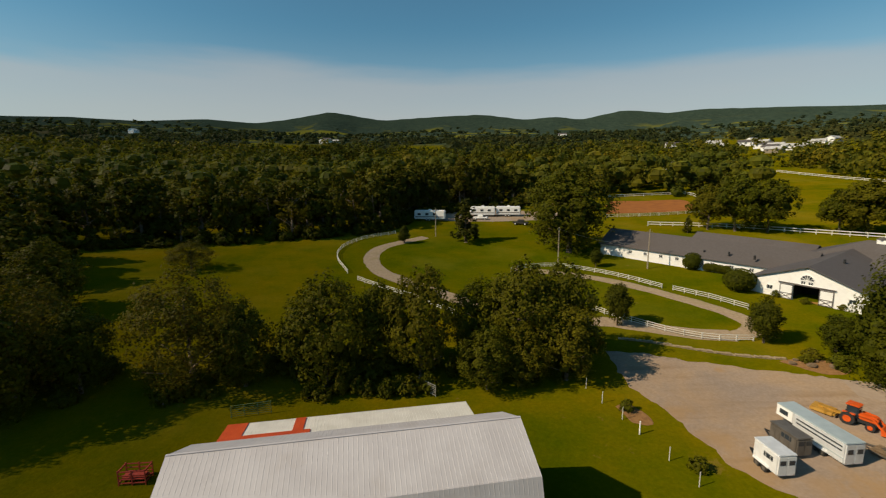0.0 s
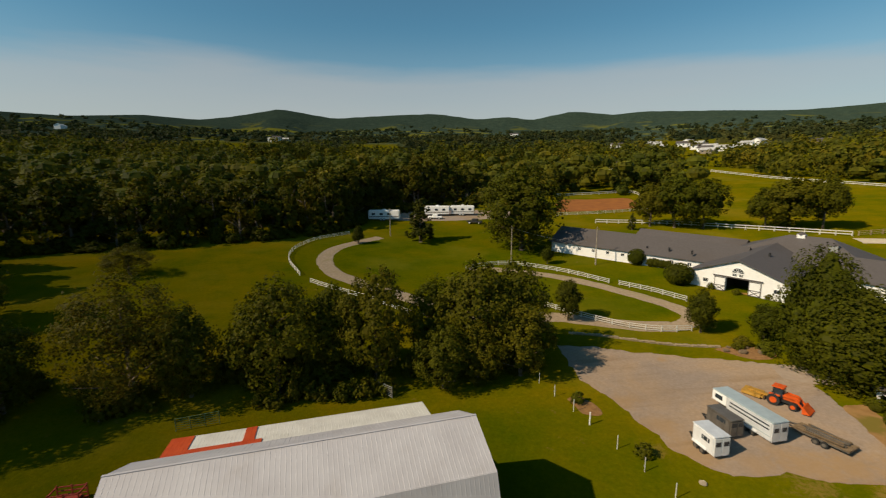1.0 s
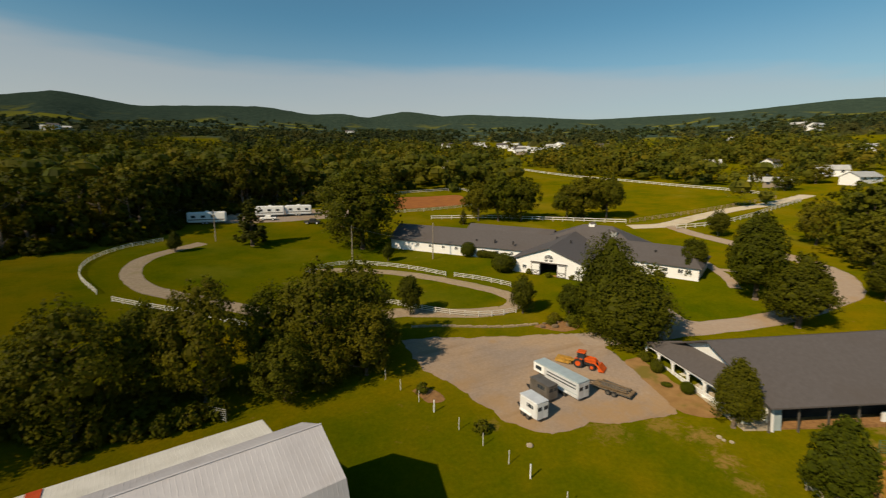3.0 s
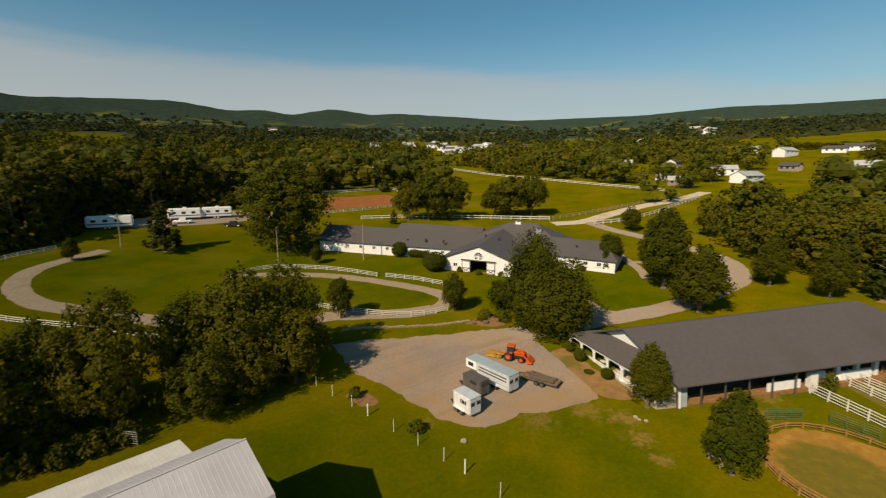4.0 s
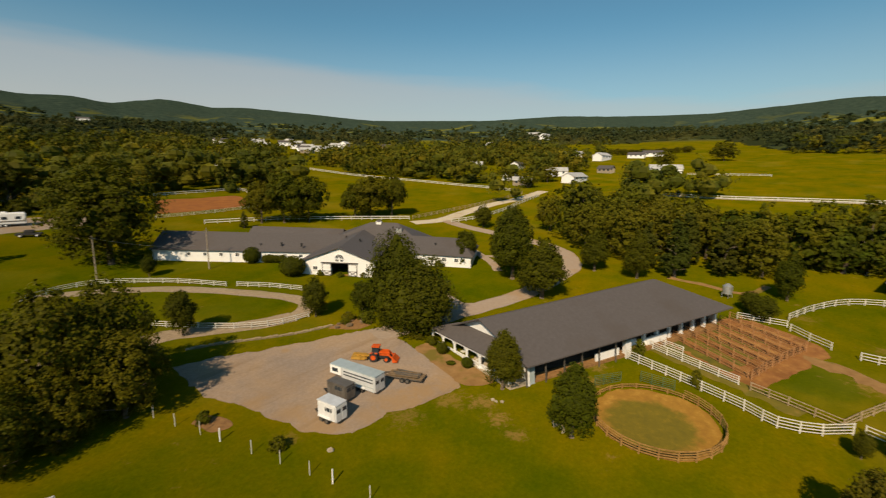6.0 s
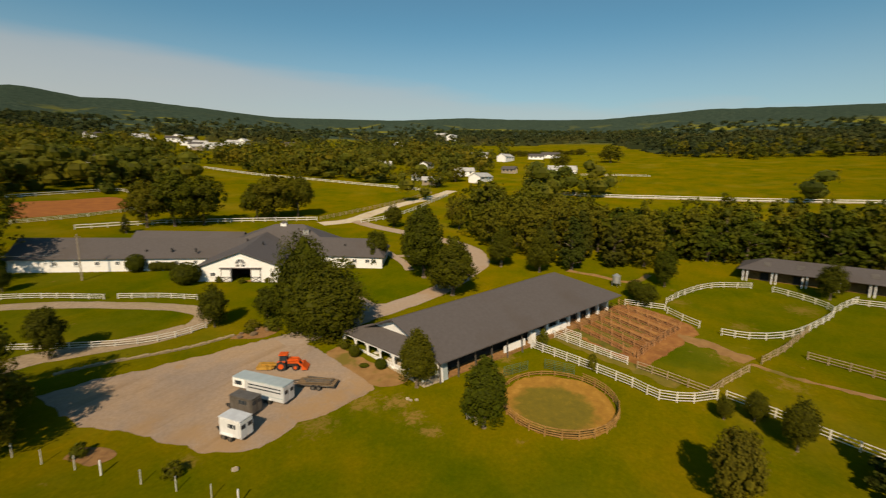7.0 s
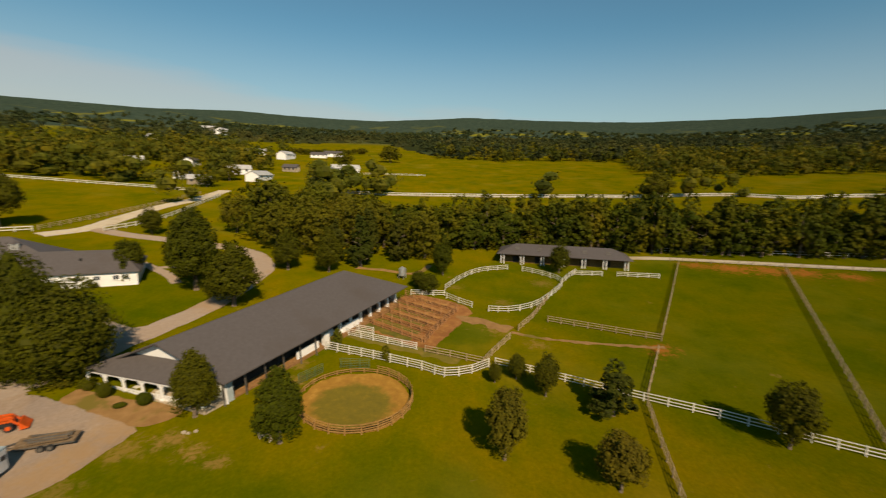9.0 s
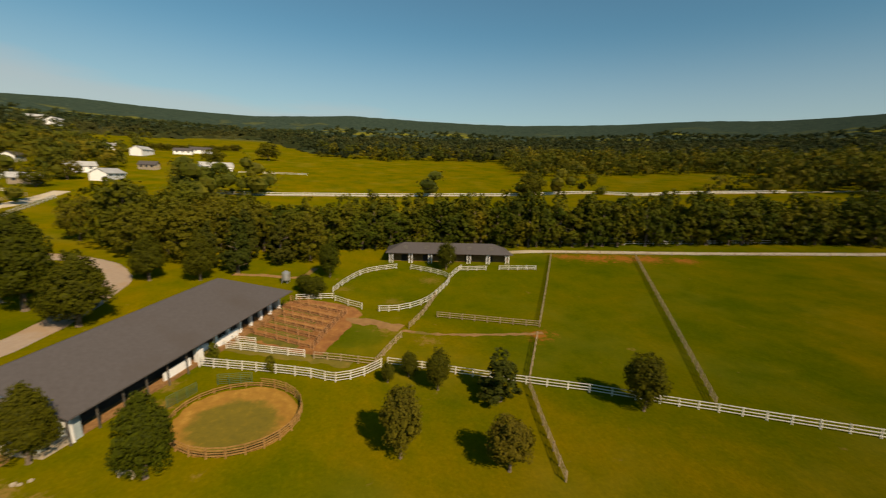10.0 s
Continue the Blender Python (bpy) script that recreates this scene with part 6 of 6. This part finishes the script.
# feed bin at the stable's end
bin_ = thing("feed_bin", "galvanised steel feed bin beside the stable", "feed bin", pose(100.3, 6.6, land(100.3, 6.6)) @ Matrix.Diagonal((0.85, 0.85, 0.62, 1)))
bm = bmesh.new()
tube(bm, (0, 0, 1.2), (0, 0, 3.6), 1.0, 16)
part("drum", bm, GALV, bin_)
bm = bmesh.new()
tube(bm, (0, 0, 3.6), (0, 0, 4.4), 1.02, 16, 0.15)
part("lid", bm, GALV, bin_)
bm = bmesh.new()
tube(bm, (0, 0, 0.5), (0, 0, 1.2), 0.2, 12, 1.0)
part("hopper", bm, GALV, bin_)
for k in range(4):
    a = k * math.pi / 2 + 0.4
    bm = bmesh.new()
    beam(bm, (math.cos(a), math.sin(a), -0.2), (math.cos(a), math.sin(a), 1.4), 0.1)
    part("leg", bm, GALV, bin_)


# ---- the village and other far things ----
def house(x, y, length, wide, high, wall, roof):
    spin = math.degrees(math.atan2(y, x)) + 90 + random.choice((-20, -8, 0, 12, 65))
    h = thing("house", "small pale house among trees in the valley", "house", pose(x, y, float(hills(np.array(x), np.array(y))), 0, 0, spin), "village houses")
    part("wall", boxes((0, 0, -3, length, wide, high)), wall, h)
    part("roof", gable_roof(bmesh.new(), 0, length, 0, wide, high, high + wide * 0.28, 0.5, 0.2), roof, h)
    g = bmesh.new()
    prism(g, [(0.05, high - 0.05), (wide - 0.05, high - 0.05), (wide / 2, high + wide * 0.27)], 0.02, length - 0.02)
    part("gable", g, wall, h)
    for k in range(3):
        for s in (0, wide):
            part("window", boxes((length * (0.15 + 0.3 * k), s - 0.05, high * 0.35, length * (0.15 + 0.3 * k) + 1.4, s + 0.05, high * 0.35 + 1.4)), GLASS, h)


ROOFPALE = speckled("pale_roof", [(0.3, (0.38, 0.37, 0.36)), (0.7, (0.55, 0.54, 0.52))], 0.3, 0.6)
for i, (x, y, a, b, c) in enumerate(HOUSES):
    house(x, y, a, b, c, WHITE if i % 5 != 3 else STONE, SHINGLE if i % 3 == 1 else ROOFPALE)

# ---- lanes and ground marks ----
lay("outer_road", strip([(236, 60), (237.5, 46), (237.5, 17), (239, -7), (238.5, -78), (235.5, -100), (234.5, -149), (216, -175), (214, -200), (193, -249), (170, -300)], 5.0, 0.15, step=6), LANE, "pale road along the far pastures", "road")
lay("pasture_lane", strip([(119, -46), (117.5, -62), (111.5, -80), (102, -105), (94.5, -124), (86, -143), (76, -167), (66, -190)], 3.0, 0.08), LANE, "sandy lane along the tree row", "lane")
lay("barn_path", strip([(104.5, 70.2), (100.4, 63.1), (95.0, 55.6), (90.5, 51.5)], 2.2, 0.06), GRAVEL, "pale path beside the barn", "path")
lay("barn_path", strip([(101.6, 57.1), (99.0, 62.2)], 1.8, 0.07), GRAVEL, "pale path beside the barn", "path")
lay("porch_bed", patch([(52.0, 41.5), (51.0, 36.0), (50.2, 31.0), (49.2, 27.6), (46.4, 28.6), (45.8, 31.4), (47.0, 36.0), (48.8, 41.0)], 0.045), PATHDIRT, "tan bare soil and mulch beside the porch", "planting bed")
lay("rock_bed", patch([(45.6, 57.0), (49.4, 57.4), (52.5, 55.4), (51.4, 53.0), (48.2, 53.2)], 0.09), MULCH, "brown mulched bed with boulders", "planting bed")
lay("shrub_bed", patch([(19.8, 48.6), (21.6, 48.9), (23.0, 46.6), (22.6, 44.8), (20.9, 45.4)], 0.05), MULCH, "mulched bed round a shrub", "planting bed")

random.seed(11)


def stone(x, y, size, label="pale weathered boulder in the bed", group="", mat=STONE):
    bm = bmesh.new()
    bmesh.ops.create_icosphere(bm, subdivisions=2, radius=size)
    for v in bm.verts:
        v.co *= 1 + 0.35 * noise.noise(v.co * (1.3 / size) + Vector((x, y, 0)))
        v.co.z *= 0.65
    ob = new("boulder", mesh_of("boulder", bm, mat))
    return tagged_at(ob, label, "boulder", pose(x, y, land(x, y) + size * 0.25, 0, 0, random.uniform(0, 360)), group)


for x, y, k in [(46.6, 56.2, 0.5), (48.4, 55.2, 0.7), (49.8, 56.4, 0.45), (50.8, 54.6, 0.6), (47.6, 57.0, 0.4), (51.6, 56.0, 0.5)]:
    stone(x, y, k * 0.85, "brown weathered boulder in the mulched bed", "boulders in the bed", TIMBER)
wall = thing("stone_edging", "low edging of pale flat stones along the yard", "stone edging", pose(32, 64.2, land(32, 64.2)))
line = curve_of([(27.5, 66.0), (32.0, 64.2), (37.1, 61.3), (41.3, 59.2), (46.4, 57.6)], 0.62)
blocks = []
for k in range(4):
    bm = boxes((-0.36, -0.32, -0.2, 0.36, 0.32, 0.12 + 0.04 * k))
    for v in bm.verts:
        v.co += Vector((random.uniform(-0.06, 0.06), random.uniform(-0.07, 0.07), random.uniform(-0.04, 0.04)))
    blocks.append(mesh_of("stone", bm, FIELDSTONE))
for i, (x, y) in enumerate(line):
    part("stone", blocks[i % 4], None, wall, m=pose(x - 32, y - 64.2, land(x, y) - land(32, 64.2), random.uniform(-4, 4), random.uniform(-4, 4), -25 + random.uniform(-12, 12)))

# cable from the pole to the barn wing
bm = bmesh.new()
a, b = Vector((28.6, 108.9, land(28.6, 108.9) + 8.4)), Vector((50.5, 110.2, land(50.5, 110.2) + 3.4))
pts = [a.lerp(b, i / 12) - Vector((0, 0, 0.9 * math.sin(math.pi * i / 12))) for i in range(13)]
for p, q in zip(pts, pts[1:]):
    tube(bm, p, q, 0.03, 5)
tagged(new("power_cable", mesh_of("power_cable", bm, GALV)), "thin overhead cable running to the barn wing", "cable")

# pickup trucks in the camper yard
def pickup(x, y, ax, ay, mat, label):
    truck = thing("pickup_truck", label, "truck", frame_matrix(x, y, land(x, y), ax, ay))
    part("body", rounded(0, -0.95, 0.45, 5.4, 0.95, 1.05, 0.12), mat, truck)
    part("cab", rounded(1.7, -0.88, 1.0, 3.9, 0.88, 1.8, 0.2), mat, truck)
    part("windscreen", boxes((3.75, -0.7, 1.15, 3.93, 0.7, 1.65)), GLASS, truck)
    for s in (-1, 1):
        wheel(truck, 1.0, s * 0.85, 0.38, 0.25)
        wheel(truck, 4.4, s * 0.85, 0.38, 0.25)


pickup(25.0, 158.0, 0.9, -0.4, BLACK, "dark pickup truck parked at the camper yard")
pickup(11.6, 168.6, 0.97, -0.25, WHITE, "white pickup truck parked beside the campers")

# small bench and boards under the lawn trees
bench = thing("bench", "pale wooden bench under a tree", "bench", pose(44.6, 16.6, land(44.6, 16.6), 0, 0, 70))
part("seat", boxes((-0.8, -0.2, 0.42, 0.8, 0.2, 0.48)), STONE, bench)
part("backrest", boxes((-0.8, 0.18, 0.55, 0.8, 0.23, 0.9)), STONE, bench)
for k in (-0.65, 0.65):
    part("leg", boxes((k - 0.05, -0.18, -0.1, k + 0.05, 0.18, 0.42)), STONE, bench)
for x, y, k in [(45.1, 25.3, 0.25), (45.4, 24.2, 0.22), (45.0, 24.8, 0.2), (27.1, 33.6, 0.35)]:
    stone(x, y, k, "small pale stone lying in the grass")

# white hutch at the stable's side
hutch = thing("calf_hutch", "white rounded plastic hutch beside the stable", "hutch", frame_matrix(68.6, 16.4, land(68.6, 16.4), 0.88, -0.475))
bm = bmesh.new()
prism(bm, [(0.8 * math.cos(a), 1.5 * math.sin(a)) for a in [math.pi * i / 10 for i in range(11)]], 0, 1.6)
part("shell", bm, WHITE, hutch)
# the hutch's shaded inside is a near-black plate on its end
bm = bmesh.new()
prism(bm, [(0.42 * math.cos(a), 1.05 * math.sin(a)) for a in [math.pi * i / 8 for i in range(9)]], -0.04, 0.03)
part("opening", bm, SHADE_DARK, hutch, "near-black plate for the shade in the hutch doorway")
